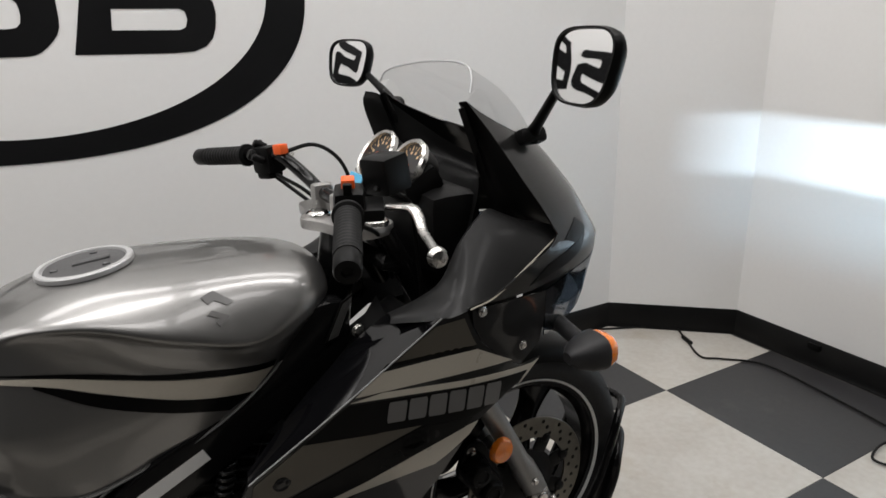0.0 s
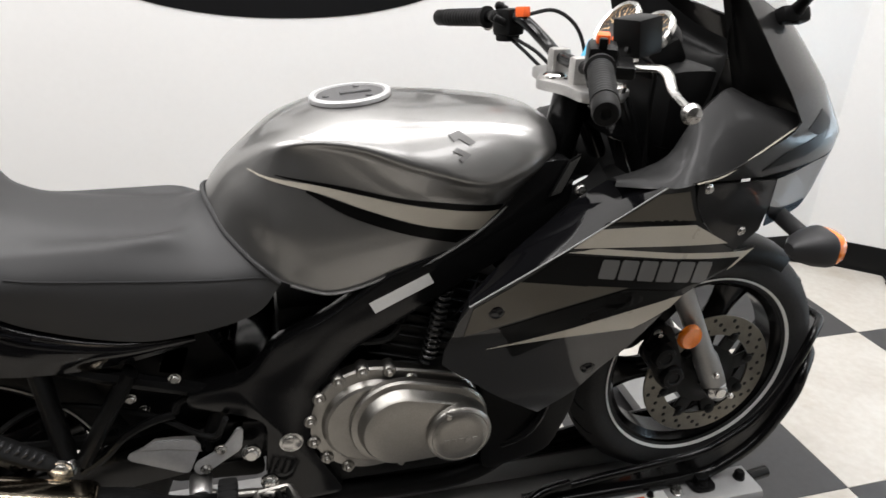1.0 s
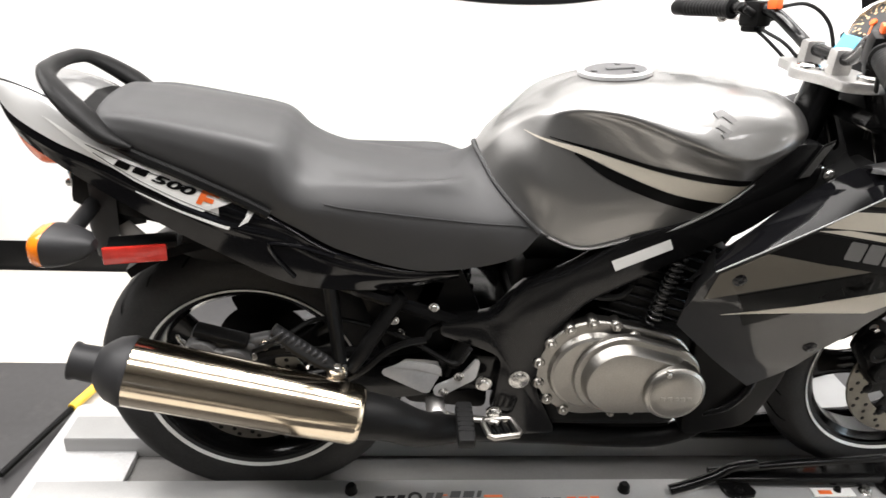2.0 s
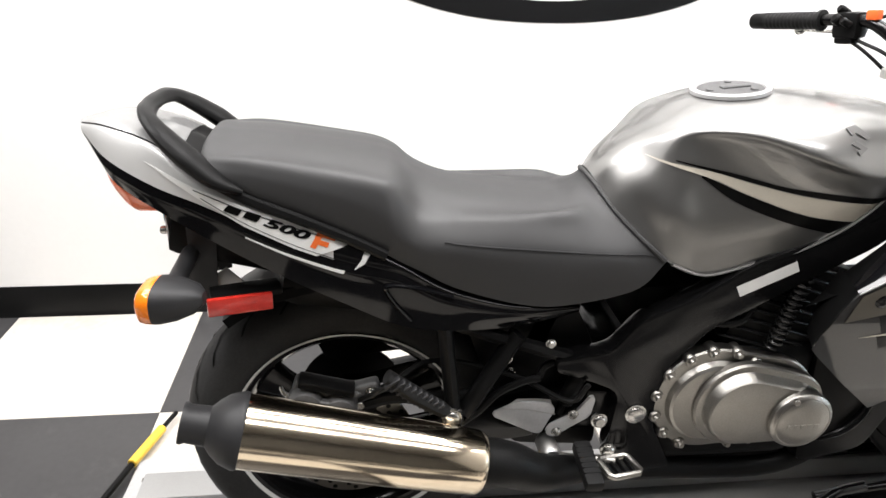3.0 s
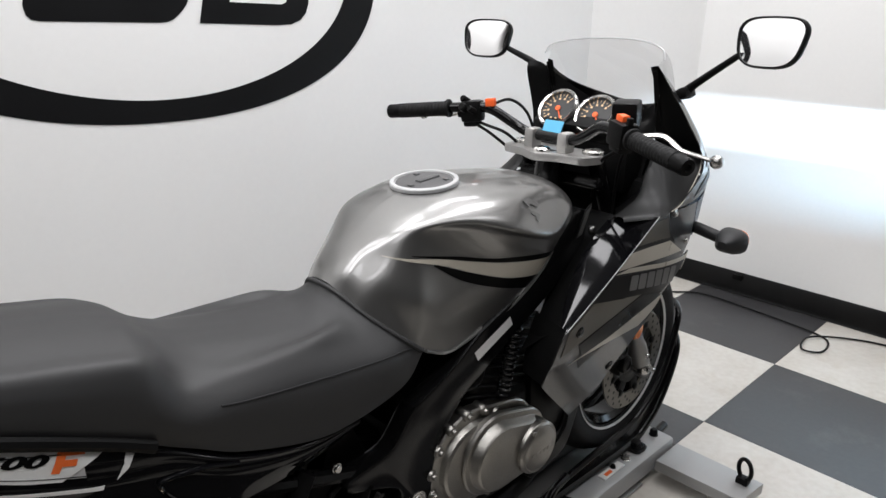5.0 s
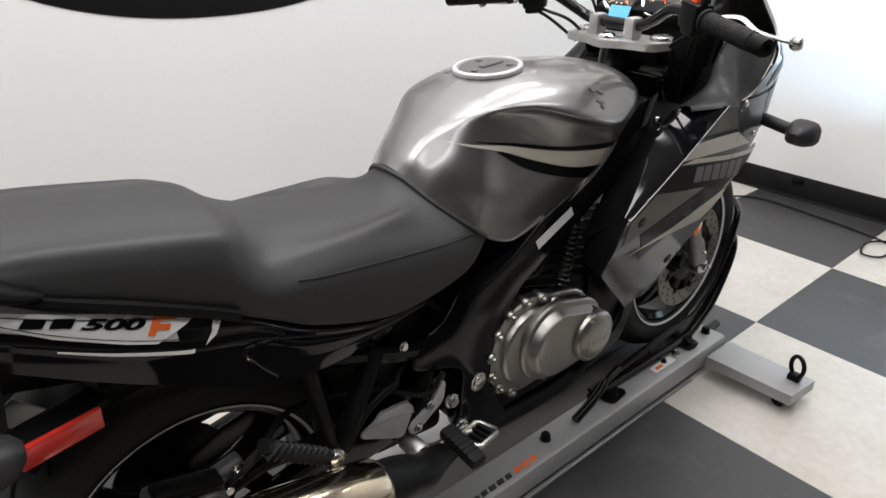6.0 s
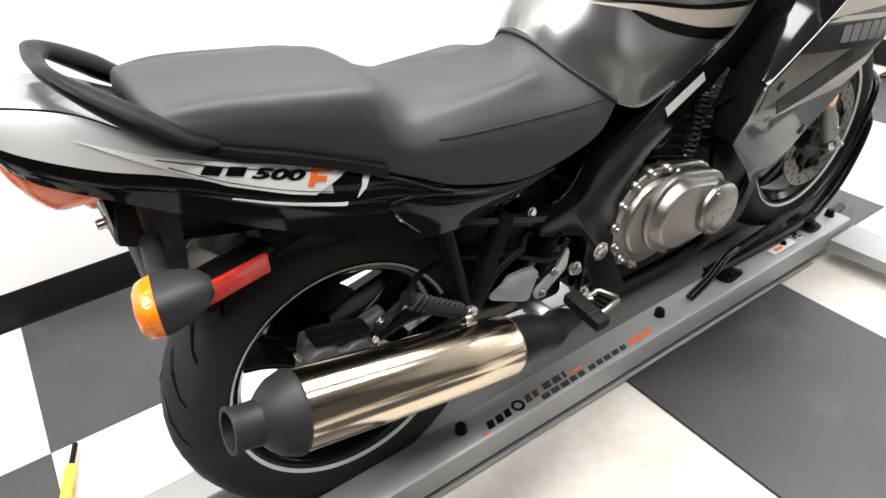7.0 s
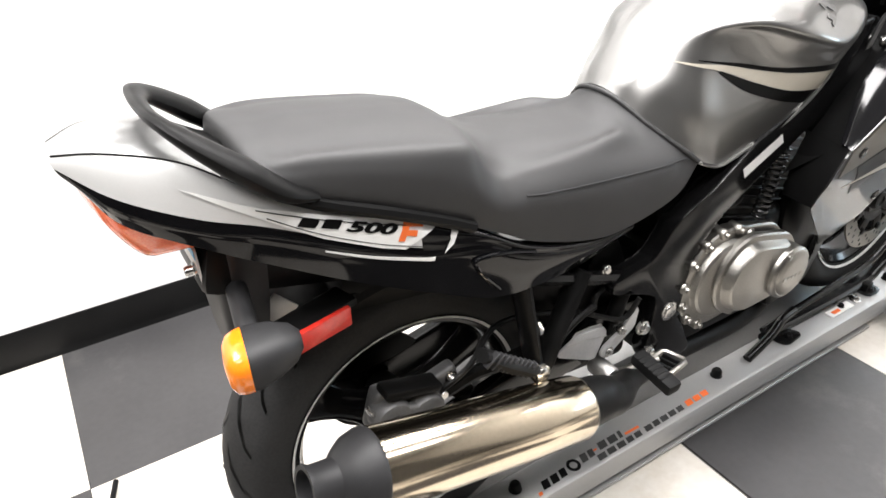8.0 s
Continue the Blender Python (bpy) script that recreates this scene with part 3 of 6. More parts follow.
def wheel(name, c, tr, tw, rr, hub, spin):
    """A cast three-spoke wheel with a tubeless tyre."""
    w = new(name)
    w.empty_display_size = 0.05
    w.parent = bike
    ORIGIN[name] = ORIGIN[bike.name]
    hw = tw / 2
    bm = bmesh.new()
    prof = [(rr - 0.012, -hw * 0.62), (rr + 0.004, -hw * 0.80), (rr + 0.020, -hw * 0.95), ((rr + tr) / 2, -hw), (tr - 0.030, -hw * 0.92), (tr - 0.014, -hw * 0.70), (tr - 0.004, -hw * 0.38), (tr, 0)]
    prof = prof + [(r, -h) for r, h in prof[-2::-1]]
    lathe(bm, c, (0, 1, 0), [(r, h) for r, h in prof], 72, True)
    tyre = part("tyre", bm, RUBBER, w, "black rubber road tyre", 60)
    # tread cuts: dark strips laid on the rubber for the shade in them
    for k in range(22):
        a = 2 * math.pi * k / 22
        for sgn in (-1, 1):
            bm = bmesh.new()
            rows = []
            for u in np.linspace(0, 1, 14):
                h = sgn * hw * (0.12 + 0.72 * u)
                r = np.interp(abs(h), [0, hw * 0.38, hw * 0.70, hw * 0.92], [tr, tr - 0.004, tr - 0.014, tr - 0.030]) + 0.0016
                aa = a + 0.26 * u * sgn * sgn + (0.14 if sgn > 0 else 0)
                wd = 0.024 * (1 - 0.6 * u)
                rows.append([(c.x + r * math.cos(aa + d), h, c.z + r * math.sin(aa + d)) for d in (-wd, wd)])
            grid(bm, rows)
            part("tread_groove", bm, BLACKDECAL, tyre)
    bm = bmesh.new()
    lathe(bm, c, (0, 1, 0), [(rr - 0.022, -hw * 0.45), (rr - 0.010, -hw * 0.70), (rr - 0.002, -hw * 0.72), (rr - 0.002, -hw * 0.60), (rr - 0.016, -hw * 0.3), (rr - 0.016, hw * 0.3), (rr - 0.002, hw * 0.60), (rr - 0.002, hw * 0.72),
                             (rr - 0.010, hw * 0.70), (rr - 0.022, hw * 0.45)], 72, True)
    rim = part("rim", bm, FRAME, w, "black cast rim")
    bm = bmesh.new()
    lathe(bm, c, (0, 1, 0), [(rr + 0.001, -hw * 0.83), (rr + 0.0065, -hw * 0.89), (rr + 0.0065, -hw * 0.87), (rr + 0.001, -hw * 0.81)], 96, True)
    part("rim_stripe", bm, WHITEFILM, rim, "pale pinstripe round the rim")
    for k in range(3):
        a = spin + k * 2 * math.pi / 3
        bm = bmesh.new()
        d, t = Vector((math.cos(a), 0, math.sin(a))), Vector((-math.sin(a), 0, math.cos(a)))
        rows = []
        for u in np.linspace(0, 1, 8):
            r = 0.035 + (rr - 0.052) * u
            wd = 0.031 + 0.022 * (2 * u - 1) ** 2
            th = 0.016 - 0.004 * u
            o = c + d * r
            rows.append([o + t * wd * math.cos(q) + Vector((0, th * math.sin(q), 0)) for q in np.arange(12) * math.pi / 6])
        vs = grid(bm, rows, close_v=True)
        cap(bm, vs[0]); cap(bm, vs[-1])
        part("spoke", bm, FRAME, w, "black cast spoke")
    bm = bmesh.new()
    lathe(bm, c - Vector((0, 0.075, 0)), (0, 1, 0), [(0.02, 0), (0.03, 0.005), (0.034, 0.03), (0.045, 0.05), (0.045, 0.10), (0.034, 0.12), (0.03, 0.145), (0.02, 0.15)], 32)
    part("hub", bm, DARKCAST, w)
    return w


def disc(w, c, y, r0, r1, n=18):
    bm = bmesh.new()
    lathe(bm, (c.x, y, c.z), (0, 1, 0), [(r0, -0.0025), (r1 - 0.001, -0.0025), (r1, -0.0015), (r1, 0.0015), (r1 - 0.001, 0.0025), (r0, 0.0025)], 72, True)
    d = part("brake_disc", bm, DISC, w, "drilled steel brake disc")
    for k in range(n * 3):
        a = 2 * math.pi * k / (n * 3)
        r = r0 + (r1 - r0) * (0.25, 0.52, 0.78)[k % 3]
        # drill holes: flat black dots painted for the dark inside them
        bm = bmesh.new()
        lathe(bm, (c.x + r * math.cos(a), y - 0.0028, c.z + r * math.sin(a)), (0, -1, 0), [(0.0048, 0), (0.0001, 0.0003)], 8)
        part("disc_hole", bm, BLACKDECAL, d)
    bm = bmesh.new()
    lathe(bm, (c.x, y + .004, c.z), (0, 1, 0), [(.024, -.012), (.034, -.012), (.042, -.006), (.060, -.004), (r0 - .030, -.003), (r0 - .030, .003), (.036, .004), (.024, .004)], 40, True)
    part("disc_carrier", bm, DARKCAST, d, "black disc carrier")
    for k in range(8):
        a = 2 * math.pi * k / 8 + 0.3
        bm = bmesh.new()
        box(bm, (c.x + (r0 - 0.017) * math.cos(a), y + 0.003, c.z + (r0 - 0.017) * math.sin(a)), (0.034, 0.006, 0.034), Matrix.Rotation(-a, 4, "Y"), 0.003)
        part("carrier_arm", bm, DARKCAST, d)
        bolt((c.x + r0 * math.cos(a), y - .002, c.z + r0 * math.sin(a)), .0085, .004, (0, -1, 0), d, DARKCAST)


rear_wheel = wheel("rear_wheel", RW, 0.307, 0.132, 0.212, 0.05, 0.5)
front_wheel = wheel("front_wheel", FW, 0.293, 0.112, 0.212, 0.04, 1.15)
disc(front_wheel, FW, -0.072, 0.100, 0.145)
disc(rear_wheel, RW, -0.078, 0.085, 0.122)

# fuel tank
TANK = [
    [(.430, 0, .848), (.431, -.02, .846), (.434, -.038, .840), (.440, -.055, .829), (.452, -.085, .808), (.478, -.112, .783), (.508, -.128, .757), (.535, -.135, .732)],
    [(.450, 0, .874), (.450, -.02, .873), (.453, -.042, .869), (.457, -.058, .858), (.470, -.090, .834), (.50, -.118, .797), (.53, -.131, .760), (.565, -.132, .716)],
    [(.485, 0, .908), (.486, -.025, .907), (.488, -.048, .903), (.492, -.066, .893), (.506, -.103, .868), (.532, -.130, .824), (.563, -.134, .772), (.602, -.130, .702)],
    [(.555, 0, .956), (.554, -.035, .953), (.552, -.072, .947), (.552, -.100, .937), (.561, -.108, .918), (.585, -.121, .856), (.612, -.133, .78), (.64, -.128, .703)],
    [(.65, 0, .985), (.649, -.05, .980), (.647, -.100, .967), (.645, -.137, .942), (.650, -.129, .922), (.665, -.126, .866), (.68, -.136, .79), (.70, -.130, .722)],
    [(.755, 0, .984), (.755, -.062, .979), (.752, -.122, .962), (.745, -.167, .918), (.748, -.159, .895), (.757, -.144, .855), (.765, -.141, .80), (.772, -.135, .747)],
    [(.86, 0, .977), (.86, -.06, .972), (.858, -.120, .953), (.852, -.163, .893), (.853, -.163, .872), (.853, -.156, .850), (.852, -.149, .825), (.85, -.138, .797)],
    [(.94, 0, .965), (.94, -.05, .962), (.938, -.105, .948), (.935, -.138, .922), (.932, -.146, .897), (.928, -.142, .883), (.922, -.136, .87), (.915, -.128, .855)],
    [(.988, 0, .945), (.986, -.04, .943), (.982, -.08, .932), (.976, -.108, .917), (.972, -.114, .908), (.968, -.114, .902), (.963, -.110, .897), (.958, -.105, .893)],
    [(1.0, 0, .915), (1.0, -.03, .914), (.995, -.06, .908), (.988, -.08, .903), (.982, -.085, .9), (.978, -.085, .897), (.972, -.085, .893), (.966, -.08, .89)],
]
tank_net = relax(smooth_net(TANK, 76, 56), 2)
bm = bmesh.new()
grid(bm, both_sides(tank_net))
tank = part("fuel_tank", bm, SILVER, bike, "grey metallic fuel tank with black and pale stripes", 60)
on_tank = side_of(tank_net)
for sgn in (1, -1):
    bm = bmesh.new()
    tube(bm, [Vector((p[0], p[1] * sgn, p[2])) for p in tank_net[4:-3:4, -1]], .0062, 8, 3, .55)
    part("tank_lip", bm, SILVER, tank, "grey rolled lower edge")


def decal(name, outline, material, parent, where, step=0.012, out=0.0012, label=""):
    bm = bmesh.new()
    sheet(bm, outline, where, 0.0008, step, out)
    return part(name, bm, material, parent, label, 60)


def band(top, low):
    """An outline between an upper and a lower line."""
    a, b = catmull(top, 14), catmull(low, 14)
    return [tuple(p) for p in a] + [tuple(p) for p in b[::-1]]


decal("tank_stripe", band([(.538, .894), (.628, .8765), (.712, .8565), (.790, .8475), (.880, .840)], [(.538, .893), (.628, .870), (.712, .8495), (.790, .8375), (.876, .8305)]), BLACKDECAL, tank, on_tank)
decal("tank_stripe", band([(.500, .895), (.595, .878), (.669, .8585), (.764, .839), (.875, .8295)], [(.500, .894), (.595, .867), (.662, .840), (.755, .810), (.845, .797)]), TAN, tank, on_tank)
decal("tank_stripe", band([(.580, .8725), (.660, .8400), (.755, .8090), (.843, .796)], [(.580, .868), (.643, .828), (.729, .796), (.808, .776)]), BLACKDECAL, tank, on_tank)
for poly in ([(.790, .950), (.808, .954), (.832, .938), (.822, .935), (.806, .944), (.797, .941)], [(.793, .930), (.800, .934), (.822, .923), (.806, .914), (.802, .920), (.808, .923)]):
    decal("tank_badge", poly, LETTERS, tank, on_tank, 0.01, 0.002)
# filler cap
bm = bmesh.new()
lathe(bm, (.664, 0, .9800), (-0.10, 0, 1), [(0.065, 0.0), (0.065, 0.006), (0.063, 0.008), (0.0565, 0.008), (0.055, 0.004)], 48)
filler = part("filler_ring", bm, PALEPAD, tank, "bright metal filler ring")
bm = bmesh.new()
lathe(bm, (.664, 0, .9835), (-0.10, 0, 1), [(0.0545, 0.0), (0.053, 0.0025), (0.0001, 0.003)], 40)
box(bm, (.672, 0, .9875), (0.05, 0.016, 0.006), Matrix.Rotation(radians(-5.7), 4, "Y"), bevel=0.003)
for a in (70, 190, 310):
    box(bm, (.664 + .040 * math.cos(radians(a)), .040 * math.sin(radians(a)), .987 + .004 * math.cos(radians(a))), (.010, .010, .003), None, .001, 1)
part("filler_cap", bm, CALIPER, filler, "dark grey lockable filler cap")

# seat
SEAT = [
    [(-.197, 0, .872), (-.197, -.05, .872), (-.196, -.08, .873), (-.194, -.098, .876), (-.192, -.106, .880), (-.19, -.11, .883), (-.188, -.112, .885), (-.186, -.113, .887)],
    [(-.190, 0, .918), (-.190, -.055, .915), (-.188, -.088, .909), (-.185, -.107, .901), (-.183, -.115, .897), (-.181, -.119, .894), (-.179, -.121, .892), (-.177, -.12, .889)],
]
for x, row in (
    (-.15, ((0, .930), (-.055, .927), (-.095, .919), (-.117, .906), (-.126, .893), (-.130, .882), (-.130, .873), (-.127, .865))),
    (-.10, ((0, .927), (-.055, .924), (-.098, .916), (-.122, .902), (-.132, .885), (-.135, .868), (-.135, .853), (-.131, .840))),
    (0, ((0, .914), (-.055, .911), (-.100, .902), (-.127, .885), (-.139, .862), (-.142, .840), (-.142, .818), (-.138, .798))),
    (.07, ((0, .902), (-.055, .899), (-.105, .889), (-.130, .870), (-.142, .842), (-.146, .815), (-.145, .788), (-.140, .762))),
    (.10, ((0, .892), (-.055, .889), (-.100, .878), (-.122, .853), (-.138, .824), (-.148, .792), (-.147, .768), (-.142, .745))),
    (.135, ((0, .866), (-.055, .862), (-.090, .848), (-.113, .818), (-.132, .803), (-.149, .775), (-.150, .752), (-.145, .727))),
    (.19, ((0, .844), (-.055, .840), (-.090, .828), (-.116, .808), (-.130, .798), (-.150, .770), (-.152, .738), (-.148, .698))),
    (.29, ((0, .826), (-.055, .824), (-.088, .818), (-.115, .808), (-.131, .796), (-.152, .762), (-.156, .72), (-.150, .667))),
    (.37, ((0, .822), (-.05, .820), (-.082, .816), (-.108, .810), (-.126, .79), (-.151, .755), (-.156, .708), (-.150, .661))),
):
    SEAT.append([(x, y, z - (.012 if y > -.107 else 0)) for y, z in row])
SEAT += [
    [(.408, 0, .826), (.409, -.025, .824), (.414, -.055, .816), (.422, -.085, .803), (.436, -.115, .783), (.458, -.145, .750), (.470, -.150, .715), (.487, -.147, .684)],
    [(.428, 0, .843), (.430, -.02, .841), (.436, -.042, .834), (.446, -.064, .820), (.462, -.092, .799), (.490, -.120, .772), (.514, -.136, .752), (.535, -.144, .734)],
]
seat_net = smooth_net(SEAT, 80, 43)
bm = bmesh.new()
vs = grid(bm, both_sides(seat_net))
seat = part("seat", bm, VINYL, bike, "black grained vinyl dual seat", 60)

on_seat = side_of(seat_net)
bm = bmesh.new()
tube(bm, [Vector(on_seat(x, z)) + Vector((0, -.0005, 0)) for x, z in catmull([(.17, .778), (.21, .772), (.32, .762), (.42, .752), (.525, .742)], 16)], .0014, 6, 1, smooth=False)
part("seat_seam", bm, GREYPLASTIC, seat)
bm = bmesh.new()
edge = [Vector(p) + Vector((-.003, -.001, .001)) for p in seat_net[-1]]
tube(bm, edge[::-1] + [Vector((p.x, -p.y, p.z)) for p in edge[1:]], .0042, 8, 1, smooth=False)
part("seat_lip", bm, VINYL, seat, "rolled front edge against the tank")
# tail cowl and side covers
TAIL = [
    [(-.384, 0, .937), (-.381, -.02, .935), (-.376, -.03, .922), (-.371, -.03, .911), (-.362, -.025, .897)],
    [(-.33, 0, .944), (-.33, -.06, .939), (-.33, -.078, .888), (-.33, -.078, .873), (-.33, -.07, .858)],
    [(-.26, 0, .933), (-.26, -.085, .92), (-.26, -.108, .854), (-.26, -.109, .839), (-.26, -.1085, .823)],
    [(-.19, 0, .90), (-.19, -.112, .877), (-.19, -.127, .832), (-.19, -.128, .81), (-.19, -.1275, .785)],
    [(-.09, 0, .855), (-.09, -.122, .832), (-.09, -.140, .785), (-.09, -.141, .762), (-.09, -.1405, .729)],
    [(.01, 0, .80), (.01, -.125, .793), (.01, -.147, .743), (.01, -.148, .72), (.01, -.1475, .678)],
    [(.10, 0, .75), (.10, -.13, .745), (.10, -.148, .722), (.10, -.151, .69), (.10, -.151, .635)],
    [(.18, 0, .70), (.18, -.135, .697), (.18, -.15, .682), (.18, -.153, .655), (.18, -.152, .622)],
    [(.29, 0, .665), (.29, -.135, .664), (.29, -.149, .654), (.29, -.15, .64), (.29, -.142, .620)],
    [(.40, 0, .655), (.40, -.13, .655), (.40, -.14, .651), (.40, -.14, .647), (.40, -.135, .640)],
]
tail_net = smooth_net(TAIL, 82, 33)
cut = int(33 * 0.47) + 1
split = int(np.argmax(tail_net[:, 0, 0] > -.004)) + 1
first = int(np.argmax(tail_net[:, 0, 0] > -.225))
bm = bmesh.new()
grid(bm, both_sides(tail_net[:first + 1, :9]))
part("tail_top", bm, TAILGREY, bike, "grey metallic top of the tail", 50)
bm = bmesh.new()
for sgn in (1, -1):
    grid(bm, tail_net[:first + 1, 8:cut] * np.array([1, sgn, 1]))
    grid(bm, tail_net[first:split, 8:cut] * np.array([1, sgn, 1]))
bmesh.ops.remove_doubles(bm, verts=bm.verts, dist=.0002)
tail = part("tail_cowl", bm, TAILSILVER, bike, "silver metallic tail cowl", 50)
for sgn in (1, -1):
    bm = bmesh.new()
    tube(bm, [Vector((p[0], p[1] * sgn, p[2] + .0004)) for p in tail_net[1:first + 1, 8]], .0012, 6, 1, smooth=False)
    part("split_line", bm, PLASTIC, tail)
bm = bmesh.new()
grid(bm, both_sides(tail_net[first:split, :9] + np.array([0, 0, -.0005])))
part("seat_base", bm, PLASTIC, bike)
for sgn in (1, -1):
    bm = bmesh.new()
    a = tail_net[:split, cut - 1:] * np.array([1, sgn, 1])
    b = tail_net[split - 1:, 4:] * np.array([1, sgn, 1])
    grid(bm, a)
    grid(bm, b)
    side = part("side_cover", bm, BLACK, bike, "gloss black side cover below the seat", 50)
    if sgn == 1:
        right_cover = side
on_tail = side_of(tail_net)
decal("model_panel", [(-.270, .896), (-.20, .864), (-.110, .829), (-.022, .796), (.040, .781), (-.026, .759), (-.06, .772), (-.13, .806), (-.20, .852)], WHITEFILM, right_cover, on_tail, 0.012, 0.0022)
for pts in ([(-.20, .860), (-.11, .823), (-.022, .791), (.026, .778)], [(-.19, .848), (-.13, .811), (-.06, .777), (.0, .754)]):
    bm = bmesh.new()
    tube(bm, [Vector(on_tail(x, z)) + Vector((0, -.0022, .0008)) for x, z in catmull(pts, 14)], .0010, 6, 1, .5, False)
    part("panel_line", bm, BLACKDECAL, right_cover)
def on_cover(x, z, out=.0034):
    p = Vector(on_tail(x, z))
    return p + Vector((0, -out, out * .35))


def number(text, at, slope, height, parent, material):
    """Slanted heavy figures laid on the side cover."""
    data = bpy.data.curves.new("figures", "FONT")
    data.body, data.size, data.shear, data.offset, data.resolution_u = text, height * 1.42, .42, height * .06, 4
    ob = bpy.data.objects.new("figures", data)
    me = bpy.data.meshes.new_from_object(ob)
    bm = bmesh.new()
    bm.from_mesh(me)
    for v in bm.verts:
        x = at[0] + v.co.x * 2.15
        z = at[1] + v.co.y + (x - at[0]) * slope
        v.co = on_cover(x, z)
    bpy.data.objects.remove(ob)
    return part("printed_number", bm, material, parent, "slanted black number")


for x0, z0 in ((-.158, .8310), (-.131, .8215)):
    decal("printed_bar", [(x0, z0), (x0 + .020, z0 - .0074), (x0 + .0235, z0 - .0040), (x0 + .0275, z0 + .0010), (x0 + .0075, z0 + .0084), (x0 + .003, z0 + .0040)], BLACKDECAL, right_cover, on_tail, 0.012, 0.0036)
number("500", (-.103, .8085), -.37, .0135, right_cover, BLACKDECAL)
mark = [(-.039, .776), (-.031, .773), (-.027, .7795), (-.013, .7745), (-.010, .781), (-.023, .7855), (-.021, .789), (-.002, .7825), (.002, .790), (-.026, .799)]
decal("printed_bar", [(x + .004, z - .0015) for x, z in mark], ORANGEFILM, right_cover, on_tail, 0.012, 0.0036)
decal("cover_slash", [(.047, .774), (.056, .772), (.055, .758), (.046, .744), (.030, .735), (.042, .752)], WHITEFILM, right_cover, on_tail, 0.012, 0.0022)
# highlight along the cover's lower lip, painted as a thin white line
for poly in (band([(-.13, .790), (-.07, .764), (.0, .739), (.016, .735)], [(-.13, .788), (-.07, .760), (.0, .734), (.014, .730)]),):
    decal("cover_line", poly, WHITEFILM, right_cover, on_tail, 0.012, 0.0015)

bm = bmesh.new()
tube(bm, [Vector((x, on_tail(x, z)[1] - .001, z)) for x, z in catmull([(.185, .684), (.13, .702), (.085, .708), (.078, .700), (.095, .672), (.118, .645)], 20)], .0055, 8, 1, .6, False)
part("cover_crease", bm, BLACK, right_cover)
# grab rail round the rear of the seat
bm = bmesh.new()
rail_line = [(-.128, -.130, .860), (-.165, -.130, .877), (-.203, -.121, .908), (-.238, -.103, .937), (-.263, -.074, .957), (-.272, -.028, .962)]
tube(bm, rail_line + [(x, -y, z) for x, y, z in rail_line[::-1]], [.010, .023, .028, .023, .016, .013, .013, .016, .023, .028, .023, .010], 14, 5, 0.55)
part("grab_rail", bm, PLASTIC, bike, "black plastic grab rail")
for sgn in (-1, 1):
    bm = bmesh.new()
    tube(bm, [(-.17, sgn * .126, .872), (-.12, sgn * .132, .846), (-.05, sgn * .140, .818), (.03, sgn * .143, .782), (.08, sgn * .146, .757)], .009, 8, 5)
    part("seat_trim", bm, PLASTIC, bike, "black trim strip below the seat")
# tail light under the cowl, plate bracket and inner mudguard
bm = bmesh.new()
net = smooth_net([[(-.366, 0, .900), (-.354, -.040, .893), (-.330, -.066, .878), (-.275, -.082, .850)], [(-.352, 0, .850), (-.342, -.046, .846), (-.318, -.064, .838), (-.268, -.074, .826)],
                  [(-.326, 0, .802), (-.318, -.042, .803), (-.300, -.056, .806), (-.258, -.064, .806)], [(-.300, 0, .792), (-.296, -.030, .793), (-.282, -.042, .796), (-.252, -.050, .798)]], 14, 14)
grid(bm, both_sides(net))
part("tail_light", bm, REDORANGE, bike, "red and orange tail light lens", 60)
bm = bmesh.new()
box(bm, (-.155, 0, .752), (.22, .15, .09), Matrix.Rotation(radians(14), 4, "Y"), .02)
part("rear_inner_fender", bm, PLASTIC, bike)
bm = bmesh.new()
net = smooth_net([[(-.246, 0, .79), (-.240, -.070, .79), (-.185, -.080, .79)], [(-.252, 0, .70), (-.245, -.068, .70), (-.192, -.076, .705)], [(-.250, 0, .625), (-.243, -.060, .63), (-.200, -.066, .64)]], 10, 10)
grid(bm, both_sides(net))
part("plate_bracket", bm, GREYPLASTIC, bike, "black plastic plate bracket")
bm = bmesh.new()
plate(bm, rounded([(-.062, .742), (.062, .742), (.062, .800), (-.062, .800)], .006), -.266, -.2635, 0, "x")
number_plate = part("licence_plate", bm, WHITEFILM, bike, "white licence plate with a blue edge")
bm = bmesh.new()
plate(bm, [(-.062, .786), (.062, .786), (.062, .799), (-.062, .799)], -.2672, -.2664, 0, "x")
part("plate_band", bm, BLUE, number_plate)
for yy in (-.045, .045):
    bolt((-.268, yy, .765), .007, .012, (-1, 0, 0), number_plate)
bm = bmesh.new()
plate(bm, [(-.208, .685), (-.181, .702), (-.152, .672), (-.180, .645)], -.062, -.058, .001)
part("reflector_stay", bm, RAIL, bike, "grey steel stay")
# inner rear mudguard over the tyre
bm = bmesh.new()
rows = []
for a in np.linspace(radians(48), radians(128), 20):
    rows.append([(RW.x + r * math.cos(a), y, RW.z + r * math.sin(a)) for y, r in ((-.078, .318), (-.074, .334), (0, .342), (.074, .334), (.078, .318))])
grid(bm, rows)
part("rear_mudguard", bm, PLASTIC, bike)
bm = bmesh.new()
box(bm, (.12, 0, .640), (.44, .15, .08), Matrix.Rotation(radians(8), 4, "Y"), .03)
part("under_seat_tray", bm, PLASTIC, bike)


